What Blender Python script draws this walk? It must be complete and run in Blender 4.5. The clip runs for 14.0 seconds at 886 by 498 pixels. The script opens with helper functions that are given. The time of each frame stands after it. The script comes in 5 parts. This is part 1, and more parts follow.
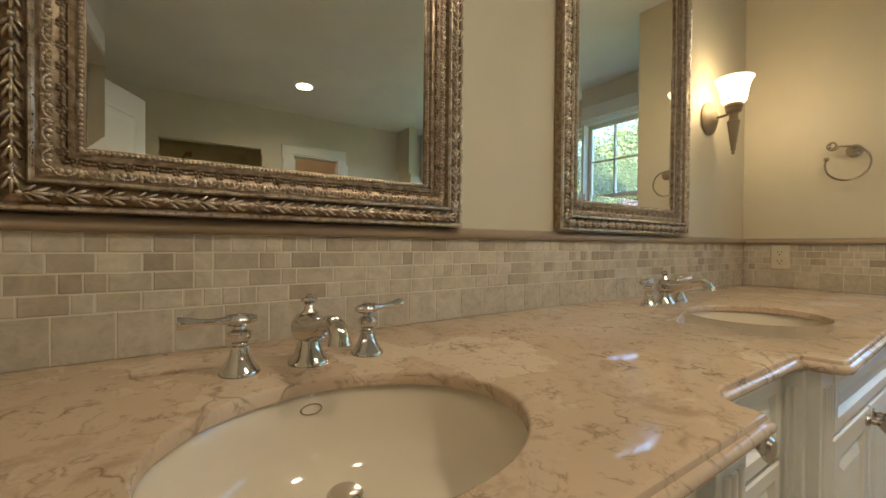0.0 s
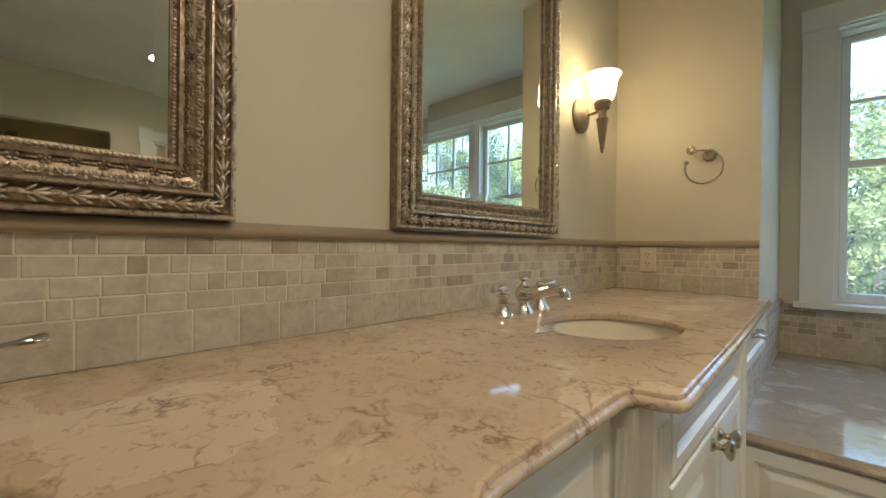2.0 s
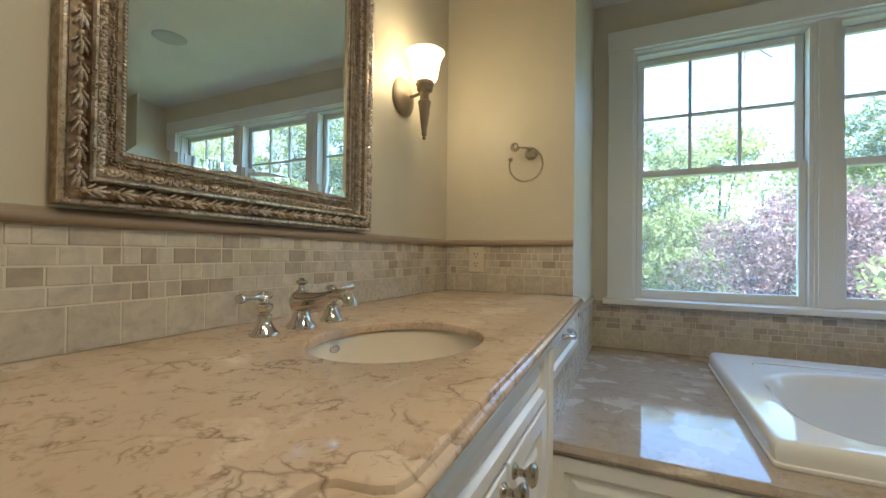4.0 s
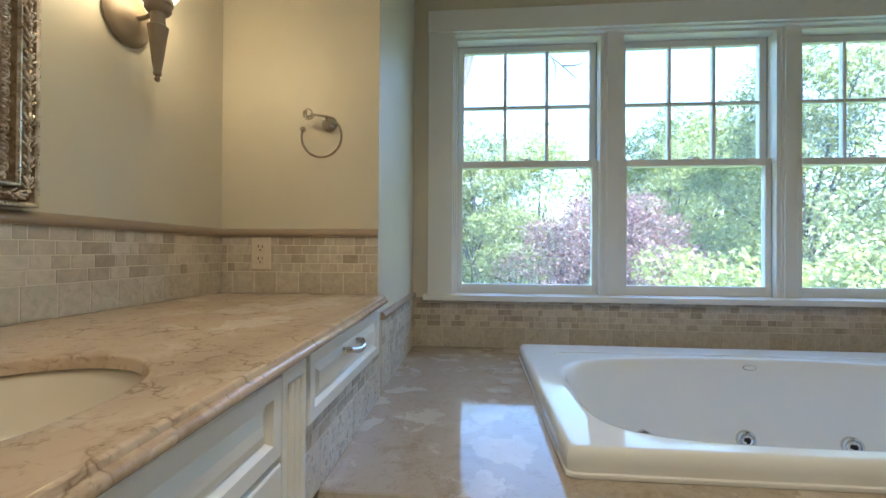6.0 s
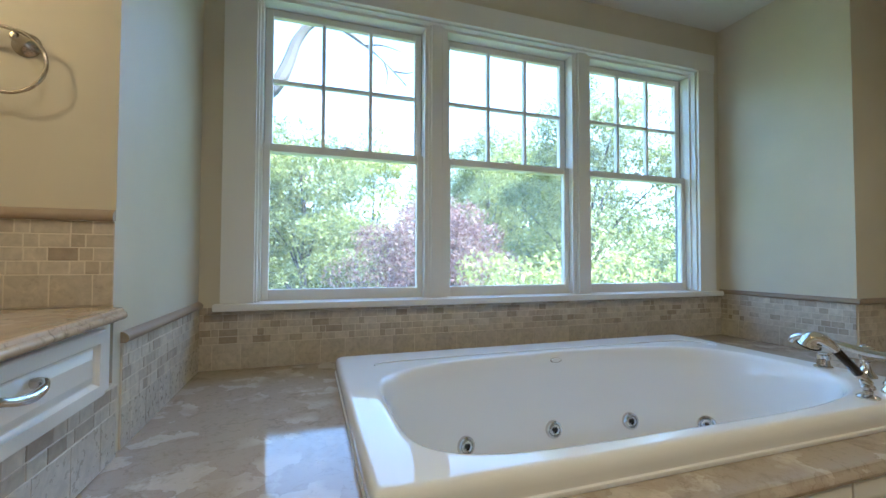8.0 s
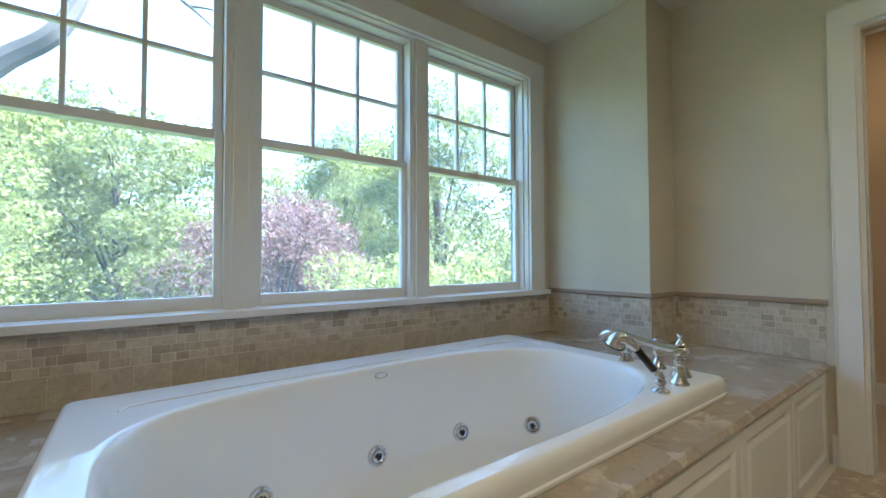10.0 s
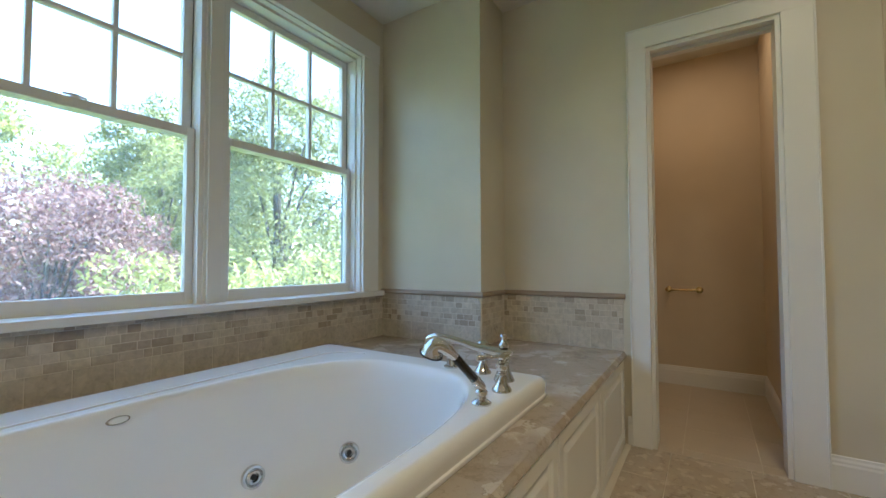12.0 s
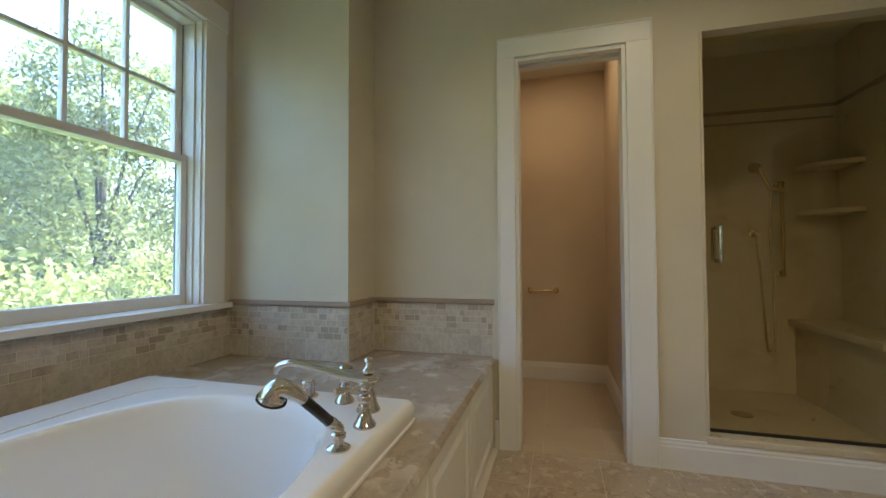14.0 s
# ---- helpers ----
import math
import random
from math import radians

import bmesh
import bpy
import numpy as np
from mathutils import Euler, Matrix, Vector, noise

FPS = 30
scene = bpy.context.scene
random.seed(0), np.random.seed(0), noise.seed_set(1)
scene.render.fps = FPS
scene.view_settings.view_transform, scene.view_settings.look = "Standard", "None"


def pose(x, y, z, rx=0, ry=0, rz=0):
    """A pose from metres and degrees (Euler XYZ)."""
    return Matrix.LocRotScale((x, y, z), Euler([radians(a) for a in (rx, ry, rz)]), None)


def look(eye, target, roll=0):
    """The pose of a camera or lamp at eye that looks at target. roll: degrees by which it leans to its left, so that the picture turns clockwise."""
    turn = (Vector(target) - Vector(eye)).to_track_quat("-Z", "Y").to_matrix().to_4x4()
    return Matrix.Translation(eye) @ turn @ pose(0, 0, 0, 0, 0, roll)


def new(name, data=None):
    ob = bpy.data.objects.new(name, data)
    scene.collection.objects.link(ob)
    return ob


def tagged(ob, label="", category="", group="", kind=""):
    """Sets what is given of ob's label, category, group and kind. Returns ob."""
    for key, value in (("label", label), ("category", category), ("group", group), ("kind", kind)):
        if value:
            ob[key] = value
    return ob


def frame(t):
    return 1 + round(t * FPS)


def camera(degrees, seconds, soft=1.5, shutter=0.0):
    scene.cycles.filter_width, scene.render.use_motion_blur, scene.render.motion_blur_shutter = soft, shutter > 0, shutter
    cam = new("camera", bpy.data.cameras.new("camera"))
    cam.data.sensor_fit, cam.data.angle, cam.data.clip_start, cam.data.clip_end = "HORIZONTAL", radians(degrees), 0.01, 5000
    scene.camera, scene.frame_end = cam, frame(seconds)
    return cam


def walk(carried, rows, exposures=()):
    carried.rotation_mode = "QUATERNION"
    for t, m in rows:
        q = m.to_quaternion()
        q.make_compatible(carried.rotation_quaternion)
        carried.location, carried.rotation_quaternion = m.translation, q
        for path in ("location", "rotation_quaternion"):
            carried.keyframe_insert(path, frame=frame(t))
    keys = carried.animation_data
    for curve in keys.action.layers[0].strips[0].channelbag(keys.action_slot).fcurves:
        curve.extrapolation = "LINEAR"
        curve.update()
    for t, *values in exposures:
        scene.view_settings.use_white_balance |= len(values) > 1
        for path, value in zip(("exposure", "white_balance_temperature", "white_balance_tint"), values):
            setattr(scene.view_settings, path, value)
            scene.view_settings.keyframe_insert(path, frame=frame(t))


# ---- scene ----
cam = camera(94.6, 14.0)
PATH = [
    (0, (1.562, 0.453, 1.007), (2.707, 2.092, 0.984), 0.5),
    (0.5, (1.623, 0.461, 1.012), (2.843, 2.046, 0.992), 0.5),
    (1, (1.698, 0.466, 1.008), (2.993, 1.989, 0.993), 0.5),
    (1.5, (1.795, 0.475, 1.008), (3.166, 1.931, 0.999), 0.5),
    (2, (1.909, 0.48, 1.006), (3.349, 1.867, 0.999), 0.6),
    (2.5, (2.005, 0.473, 1.001), (3.525, 1.773, 1.0), 0.6),
    (3, (2.101, 0.478, 0.995), (3.723, 1.649, 0.999), 0.6),
    (3.5, (2.18, 0.478, 0.991), (3.902, 1.494, 1.004), 0.8),
    (4, (2.248, 0.471, 0.984), (4.056, 1.327, 1.007), 0.7),
    (6.5, (2.663, 0.343, 0.96), (4.663, 0.293, 0.986), 0.3),
    (7, (2.723, 0.326, 0.929), (4.704, 0.057, 0.982), 0.1),
    (7.5, (2.767, 0.282, 0.916), (4.717, -0.159, 0.985), -0.1),
    (8, (2.823, 0.262, 0.931), (4.723, -0.359, 0.986), 0.2),
    (10.5, (3.006, -0.104, 0.935), (4.496, -1.437, 1.0), -0.2),
    (11, (3.037, -0.189, 0.92), (4.397, -1.653, 0.99), -0.1),
    (11.5, (3.06, -0.265, 0.907), (4.287, -1.843, 0.976), -0.1),
    (12, (3.073, -0.32, 0.907), (4.157, -1.999, 0.977), -0.1),
    (12.5, (3.088, -0.357, 0.923), (4.031, -2.12, 0.986), -0.1),
    (13, (3.106, -0.4, 0.929), (3.926, -2.223, 0.995), -0.2),
    (13.5, (3.116, -0.439, 0.947), (3.796, -2.319, 1.007), -0.2),
    (14, (3.113, -0.478, 0.954), (3.649, -2.404, 1.008), -0.2),
]
walk(cam, [(t, look(eye, target, roll)) for t, eye, target, roll in PATH], [(0.0, 3.42, 5650, 8), (3.0, 3.41, 5380, 6), (6.5, 3.41, 5200, 7), (11.5, 3.36, 5380, 7), (14.0, 3.31, 5780, 8)])

# ---- world, sun, lamps ----
world = bpy.data.worlds.new("sky")
scene.world = world
world.use_nodes = True
wn = world.node_tree.nodes
sky = wn.new("ShaderNodeTexSky")
sky.sky_type = "NISHITA"
sky.sun_disc = False
sky.sun_elevation, sky.sun_rotation = radians(53), radians(215)
sky.dust_density = 1.2
wn["Background"].inputs["Strength"].default_value = 0.15
world.node_tree.links.new(sky.outputs["Color"], wn["Background"].inputs["Color"])


def lamp(name, kind, energy, colour, m, **settings):
    data = bpy.data.lights.new(name, kind)
    data.energy, data.color = energy, colour
    ob = new(name, data)
    ob.matrix_world = m
    return ob


sun = lamp("sun", "SUN", 3.9, (1.0, 0.95, 0.86), look((0, 0, 10), (3.4, 4.9, 2.0)))
sun.data.angle = radians(0.53)
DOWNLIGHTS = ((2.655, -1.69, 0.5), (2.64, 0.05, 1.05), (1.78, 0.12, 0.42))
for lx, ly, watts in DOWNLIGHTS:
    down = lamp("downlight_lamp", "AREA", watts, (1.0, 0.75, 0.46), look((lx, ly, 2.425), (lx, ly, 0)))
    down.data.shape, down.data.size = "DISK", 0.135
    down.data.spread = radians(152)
sconce_lamp = lamp("sconce_lamp", "POINT", 0.24, (1.0, 0.74, 0.40), pose(3.566, 1.15, 1.674))
sconce_lamp.data.shadow_soft_size = 0.035
wc_lamp = lamp("closet_lamp", "AREA", 0.3, (1.0, 0.66, 0.36), look((3.15, -3.25, 2.42), (3.15, -3.25, 0)))
wc_lamp.data.shape, wc_lamp.data.size = "DISK", 0.14


# ---- materials ----
def material(name, colour, rough=0.5, metal=0.0):
    m = bpy.data.materials.new(name)
    m.use_nodes = True
    b = m.node_tree.nodes["Principled BSDF"]
    b.inputs["Base Color"].default_value = (*colour, 1)
    b.inputs["Roughness"].default_value = rough
    b.inputs["Metallic"].default_value = metal
    return m, m.node_tree, b


def add(tree, kind, **inputs):
    n = tree.nodes.new(kind)
    for k, v in inputs.items():
        n.inputs[k].default_value = v
    return n


def coords(tree, scale=(1, 1, 1), objects=False):
    c = tree.nodes.new("ShaderNodeTexCoord")
    p = tree.nodes.new("ShaderNodeMapping")
    p.inputs["Scale"].default_value = scale
    if objects:
        tree.links.new(c.outputs["Object"], p.inputs["Vector"])
    else:
        g = tree.nodes.new("ShaderNodeNewGeometry")
        tree.links.new(g.outputs["Position"], p.inputs["Vector"])
    return p.outputs["Vector"]


def noise_tex(tree, vec, scale, detail=4.0, rough=0.55, distort=0.0):
    n = add(tree, "ShaderNodeTexNoise", Scale=scale, Detail=detail, Roughness=rough, Distortion=distort)
    tree.links.new(vec, n.inputs["Vector"])
    return n


def ramp(tree, src, stops):
    r = tree.nodes.new("ShaderNodeValToRGB")
    e = r.color_ramp.elements
    while len(e) < len(stops):
        e.new(0.5)
    for el, (p, c) in zip(e, stops):
        el.position, el.color = p, (*c, 1) if len(c) == 3 else c
    tree.links.new(src, r.inputs["Fac"])
    return r.outputs["Color"]


def mix(tree, fac, a, b, blend="MIX"):
    n = tree.nodes.new("ShaderNodeMix")
    n.data_type, n.blend_type = "RGBA", blend
    for sock, v in ((n.inputs[0], fac), (n.inputs[6], a), (n.inputs[7], b)):
        if isinstance(v, (int, float)):
            sock.default_value = v
        elif isinstance(v, tuple):
            sock.default_value = (*v, 1)
        else:
            tree.links.new(v, sock)
    return n.outputs[2]


def bump(tree, b, height, strength, distance=0.002):
    n = add(tree, "ShaderNodeBump", Strength=strength, Distance=distance)
    tree.links.new(height, n.inputs["Height"])
    tree.links.new(n.outputs["Normal"], b.inputs["Normal"])


def g3(v):
    return (v, v, v)


def paint(name, colour, rough=0.55, vary=0.06, bump_strength=0.12, grain=220):
    m, t, b = material(name, colour, rough)
    v = coords(t)
    if vary:
        lo = tuple(c * (1 - vary) for c in colour)
        hi = tuple(min(1, c * (1 + vary)) for c in colour)
        t.links.new(ramp(t, noise_tex(t, v, 1.7, 3).outputs["Fac"], ((0.3, lo), (0.7, hi))), b.inputs["Base Color"])
    if bump_strength:
        fine = noise_tex(t, v, grain, 3)
        bump(t, b, fine.outputs["Fac"], bump_strength, 0.0006)
    return m


def stone(name, base, light, dark, vein, rough=0.1, scale=1.0, patch=0.5, veins=1.0, cloud=0.55):
    """Breccia marble: clouded ground, pale fragments and a broken net of dark veins."""
    m, t, b = material(name, base, rough)
    v = coords(t, (scale, scale * 0.92, scale))

    def warped(size, amount):
        n = noise_tex(t, v, size, 4.5, 0.57)
        off = t.nodes.new("ShaderNodeVectorMath")
        off.operation = "MULTIPLY_ADD"
        t.links.new(n.outputs["Color"], off.inputs[0])
        off.inputs[1].default_value = (amount, amount, amount)
        t.links.new(v, off.inputs[2])
        return off.outputs["Vector"]
    w = warped(2.6, 0.5)
    w2 = warped(7.0, 0.26)
    ground = ramp(t, noise_tex(t, w, 3.4, 8, 0.66).outputs["Fac"], ((0.30, dark), (0.44, base), (0.58, base), (0.74, light)))
    cell = add(t, "ShaderNodeTexVoronoi", Scale=6.0, Randomness=1.0)
    t.links.new(w2, cell.inputs["Vector"])
    pick = ramp(t, cell.outputs["Color"], ((0.60, g3(0)), (0.64, g3(1))))
    zone = ramp(t, noise_tex(t, v, 1.9, 2).outputs["Fac"], ((0.46, g3(0)), (0.54, g3(patch))))
    c = mix(t, mix(t, 1.0, pick, zone, "MULTIPLY"), ground, light)
    for vec, size, width, share, lo in ((w2, 6.0, 0.022, 0.85, 0.52), (w, 4.2, 0.018, 0.75, 0.53), (w2, 15.0, 0.036, 0.65, 0.52), (w2, 31.0, 0.05, 0.5, 0.55)):
        edge = add(t, "ShaderNodeTexVoronoi", Scale=size, Randomness=1.0)
        edge.feature = "DISTANCE_TO_EDGE"
        t.links.new(vec, edge.inputs["Vector"])
        line = ramp(t, edge.outputs["Distance"], ((0.0, g3(1)), (width * 0.5, g3(0.55)), (width * 1.8, g3(0))))
        gap = ramp(t, noise_tex(t, v, size * 1.3, 3, 0.6).outputs["Fac"], ((lo, g3(0)), (lo + 0.09, g3(share * veins))))
        c = mix(t, mix(t, 1.0, line, gap, "MULTIPLY"), c, vein)
    stain = ramp(t, noise_tex(t, w2, 6.0, 6, 0.66).outputs["Fac"], ((0.58, g3(0)), (0.72, g3(cloud))))
    c = mix(t, stain, c, dark)
    t.links.new(c, b.inputs["Base Color"])
    t.links.new(ramp(t, noise_tex(t, v, 20, 4).outputs["Fac"], ((0.3, g3(rough * 0.8)), (0.75, g3(rough * 1.7)))), b.inputs["Roughness"])
    return m


def tile_stone(name, stops, rough=0.42, relief=0.2, grain=34):
    """Tumbled marble pieces, each with its own tone."""
    m, t, b = material(name, stops[0][1], rough)
    info = t.nodes.new("ShaderNodeObjectInfo")
    tone = ramp(t, info.outputs["Random"], stops)
    v = coords(t)
    cloud = ramp(t, noise_tex(t, v, grain, 6, 0.65, 0.6).outputs["Fac"], ((0.3, g3(0.80)), (0.55, g3(1.0)), (0.72, g3(1.14))))
    t.links.new(mix(t, 1.0, tone, cloud, "MULTIPLY"), b.inputs["Base Color"])
    bump(t, b, noise_tex(t, v, 160, 4, 0.7).outputs["Fac"], relief, 0.0008)
    t.links.new(ramp(t, noise_tex(t, v, 60, 3).outputs["Fac"], ((0.35, g3(rough - 0.12)), (0.7, g3(rough + 0.12)))), b.inputs["Roughness"])
    return m


def metal(name, colour, rough, vary=0.25, scale=60):
    m, t, b = material(name, colour, rough, 1.0)
    v = coords(t, objects=True)
    n = noise_tex(t, v, scale, 4)
    t.links.new(ramp(t, n.outputs["Fac"], ((0.3, g3(rough * (1 - vary))), (0.7, g3(rough * (1 + vary))))), b.inputs["Roughness"])
    return m


WALL = paint("cream_wall_paint", (0.65, 0.595, 0.465), 0.5)
CEIL = paint("ceiling_paint", (0.72, 0.70, 0.62), 0.7)
TRIM = paint("white_trim_paint", (0.80, 0.79, 0.75), 0.38, 0.0, 0.04, 90)
CABINET = paint("white_cabinet_paint", (0.80, 0.79, 0.74), 0.33, 0.0, 0.04, 60)
CLOSET = paint("closet_wall_paint", (0.66, 0.56, 0.42), 0.6)
COUNTER = stone("counter_marble", (0.56, 0.43, 0.305), (0.72, 0.60, 0.46), (0.38, 0.27, 0.18), (0.13, 0.088, 0.056), 0.07, 1.5, 0.5, 0.8, 0.7)
DECK = stone("deck_marble", (0.43, 0.365, 0.295), (0.64, 0.58, 0.51), (0.30, 0.245, 0.19), (0.17, 0.135, 0.105), 0.06, 2.1, 0.6, 0.5, 0.8)
FLOOR = stone("floor_marble", (0.50, 0.42, 0.32), (0.60, 0.53, 0.44), (0.36, 0.29, 0.21), (0.22, 0.17, 0.12), 0.2, 1.0, 0.6)
TILE = tile_stone("tumbled_marble_tile", ((0.0, (0.40, 0.33, 0.245)), (0.18, (0.48, 0.41, 0.315)), (0.45, (0.57, 0.505, 0.40)), (1.0, (0.64, 0.575, 0.47))))
BASETILE = tile_stone("honed_marble_tile", ((0.0, (0.53, 0.47, 0.375)), (1.0, (0.61, 0.55, 0.45))), 0.35)
FLOORTILE = paint("pale_floor_tile", (0.56, 0.48, 0.37), 0.3, 0.06, 0.0)
GROUT = paint("pale_grout", (0.70, 0.64, 0.53), 0.85, 0.08, 0.4, 300)
CAP = paint("taupe_stone_rail", (0.33, 0.255, 0.18), 0.35, 0.18, 0.1, 80)
CHROME = metal("polished_chrome", (0.68, 0.66, 0.63), 0.06)
NICKEL = metal("brushed_nickel", (0.50, 0.45, 0.385), 0.22)
BRASS = metal("aged_brass", (0.62, 0.49, 0.25), 0.22)
CERAMIC, _t, _b = material("bisque_ceramic", (0.74, 0.67, 0.55), 0.06)
ACRYLIC, _t, _b = material("white_acrylic", (0.83, 0.83, 0.81), 0.04)
_b.inputs["Specular IOR Level"].default_value = 0.45
MIRROR, _t, _b = material("mirror_silver", (0.86, 0.87, 0.84), 0.0, 1.0)
BLACK, _t, _b = material("black_handle_grip", (0.012, 0.01, 0.01), 0.2)
DARK, _t, _b = material("dark_slot", (0.02, 0.018, 0.015), 0.6)
PLATE, _t, _b = material("ivory_plastic", (0.72, 0.645, 0.51), 0.35)
SHOWERSTONE = stone("shower_marble", (0.63, 0.55, 0.40), (0.71, 0.64, 0.51), (0.50, 0.42, 0.30), (0.34, 0.27, 0.18), 0.3, 0.8, 0.3, 0.25)


def gilt():
    m, t, b = material("antique_silver_leaf", (0.45, 0.37, 0.28), 0.3, 1.0)
    v = coords(t, objects=True)
    n = noise_tex(t, v, 45, 5, 0.65)
    t.links.new(ramp(t, n.outputs["Fac"], ((0.30, (0.36, 0.29, 0.215)), (0.5, (0.66, 0.575, 0.475)), (0.72, (0.86, 0.81, 0.73)))), b.inputs["Base Color"])
    t.links.new(ramp(t, noise_tex(t, v, 150, 3).outputs["Fac"], ((0.3, g3(0.22)), (0.7, g3(0.45)))), b.inputs["Roughness"])
    bump(t, b, noise_tex(t, v, 240, 4).outputs["Fac"], 0.35, 0.001)
    return m


def bronze():
    m, t, b = material("antique_bronze_wash", (0.25, 0.17, 0.11), 0.38, 0.85)
    v = coords(t, objects=True)
    n = noise_tex(t, v, 70, 5, 0.65)
    t.links.new(ramp(t, n.outputs["Fac"], ((0.3, (0.15, 0.105, 0.07)), (0.55, (0.36, 0.28, 0.20)), (0.75, (0.55, 0.46, 0.36)))), b.inputs["Base Color"])
    bump(t, b, n.outputs["Fac"], 0.5, 0.002)
    return m


GILT, BRONZE = gilt(), bronze()
SCONCEMETAL = paint("antique_bronze_paint", (0.27, 0.21, 0.14), 0.45, 0.25, 0.35, 90)


def lit_glass():
    m, t, b = material("lit_frosted_glass", (0.95, 0.88, 0.74), 0.3)
    b.inputs["Emission Color"].default_value = (1.0, 0.84, 0.52, 1)
    b.inputs["Emission Strength"].default_value = 0.06
    through_light = add(t, "ShaderNodeBsdfTranslucent", Color=(0.9, 0.82, 0.66, 1))
    both = t.nodes.new("ShaderNodeMixShader")
    both.inputs[0].default_value = 0.6
    t.links.new(b.outputs[0], both.inputs[1])
    t.links.new(through_light.outputs[0], both.inputs[2])
    t.links.new(both.outputs[0], t.nodes["Material Output"].inputs["Surface"])
    return m


def lit_lens(name, colour, strength):
    m, t, b = material(name, (0.9, 0.88, 0.8), 0.5)
    b.inputs["Emission Color"].default_value = (*colour, 1)
    b.inputs["Emission Strength"].default_value = strength
    return m


SHADE = lit_glass()
LENS = lit_lens("lit_lamp_lens", (1.0, 0.9, 0.7), 1.2)


def clear_glass(name, tint, veil=0.0):
    m = bpy.data.materials.new(name)
    m.use_nodes = True
    t = m.node_tree
    t.nodes.clear()
    out = t.nodes.new("ShaderNodeOutputMaterial")
    see = add(t, "ShaderNodeBsdfTransparent", Color=(*tint, 1))
    shine = add(t, "ShaderNodeBsdfGlossy", Color=(1, 1, 1, 1), Roughness=0.0)
    facing = add(t, "ShaderNodeLayerWeight", Blend=0.5)
    f = t.nodes.new("ShaderNodeMapRange")
    power = t.nodes.new("ShaderNodeMath")
    power.operation, power.inputs[1].default_value = "POWER", 4.0
    t.links.new(facing.outputs["Facing"], power.inputs[0])
    t.links.new(power.outputs[0], f.inputs["Value"])
    f.inputs["To Min"].default_value, f.inputs["To Max"].default_value = 0.035, 0.85
    both = t.nodes.new("ShaderNodeMixShader")
    t.links.new(f.outputs["Result"], both.inputs[0])
    t.links.new(see.outputs[0], both.inputs[1])
    t.links.new(shine.outputs[0], both.inputs[2])
    last = both
    # Pale translucent share that imitates glare and haze over the view outdoors.
    if veil:
        veil_bsdf = add(t, "ShaderNodeBsdfTranslucent", Color=(0.9, 0.93, 0.95, 1))
        last = t.nodes.new("ShaderNodeMixShader")
        last.inputs[0].default_value = veil
        t.links.new(both.outputs[0], last.inputs[1])
        t.links.new(veil_bsdf.outputs[0], last.inputs[2])
    t.links.new(last.outputs[0], out.inputs["Surface"])
    return m


# Haze of the outdoor view is put into the glass here (0.052).
PANE = clear_glass("window_glass", (0.97, 0.985, 0.98), 0.052)
SHOWERGLASS = clear_glass("shower_glass", (0.94, 0.92, 0.80))


def leaf_material(name, tones, rough=0.6):
    m, t, b = material(name, tones[0], rough)
    g = t.nodes.new("ShaderNodeNewGeometry")
    n = len(tones)
    c = ramp(t, g.outputs["Random Per Island"], [(i / (n - 1), c) for i, c in enumerate(tones)])
    t.links.new(c, b.inputs["Base Color"])
    tr = t.nodes.new("ShaderNodeBsdfTranslucent")
    t.links.new(c, tr.inputs["Color"])
    both = t.nodes.new("ShaderNodeMixShader")
    both.inputs[0].default_value = 0.55
    t.links.new(b.outputs[0], both.inputs[1])
    t.links.new(tr.outputs[0], both.inputs[2])
    t.links.new(both.outputs[0], t.nodes["Material Output"].inputs["Surface"])
    return m


LEAF = leaf_material("green_leaves", ((0.125, 0.145, 0.055), (0.20, 0.23, 0.088), (0.285, 0.315, 0.13)))
LEAFLIGHT = leaf_material("light_green_leaves", ((0.19, 0.21, 0.068), (0.27, 0.30, 0.105), (0.365, 0.40, 0.155)))
PLUM = leaf_material("plum_leaves", ((0.12, 0.058, 0.056), (0.205, 0.118, 0.112), (0.32, 0.235, 0.22)))
BARK = paint("grey_bark", (0.07, 0.062, 0.055), 0.9, 0.3, 0.6, 40)
GRASS = paint("lawn_green", (0.08, 0.13, 0.035), 0.9, 0.4, 0.5, 30)
GRILLE = paint("grey_grille", (0.50, 0.50, 0.46), 0.6, 0.05, 0.5, 400)
LINER = paint("grey_jamb_liner", (0.20, 0.225, 0.235), 0.5, 0.1, 0.05, 90)


# ---- mesh helpers ----
def part(name, bm, mat, parent=None, label="", smooth=False):
    """Links a bmesh as one mesh object, under a thing or a part."""
    me = bpy.data.meshes.new(name)
    bmesh.ops.recalc_face_normals(bm, faces=bm.faces[:])
    bm.to_mesh(me)
    bm.free()
    me.materials.append(mat)
    if smooth:
        me.shade_smooth()
        me.set_sharp_from_angle(angle=radians(38))
    ob = new(name, me)
    ob.parent = parent
    if label:
        ob["label"] = label
    return ob


def empty(name, m=None):
    ob = new(name)
    if m is not None:
        ob.matrix_world = m
    return ob


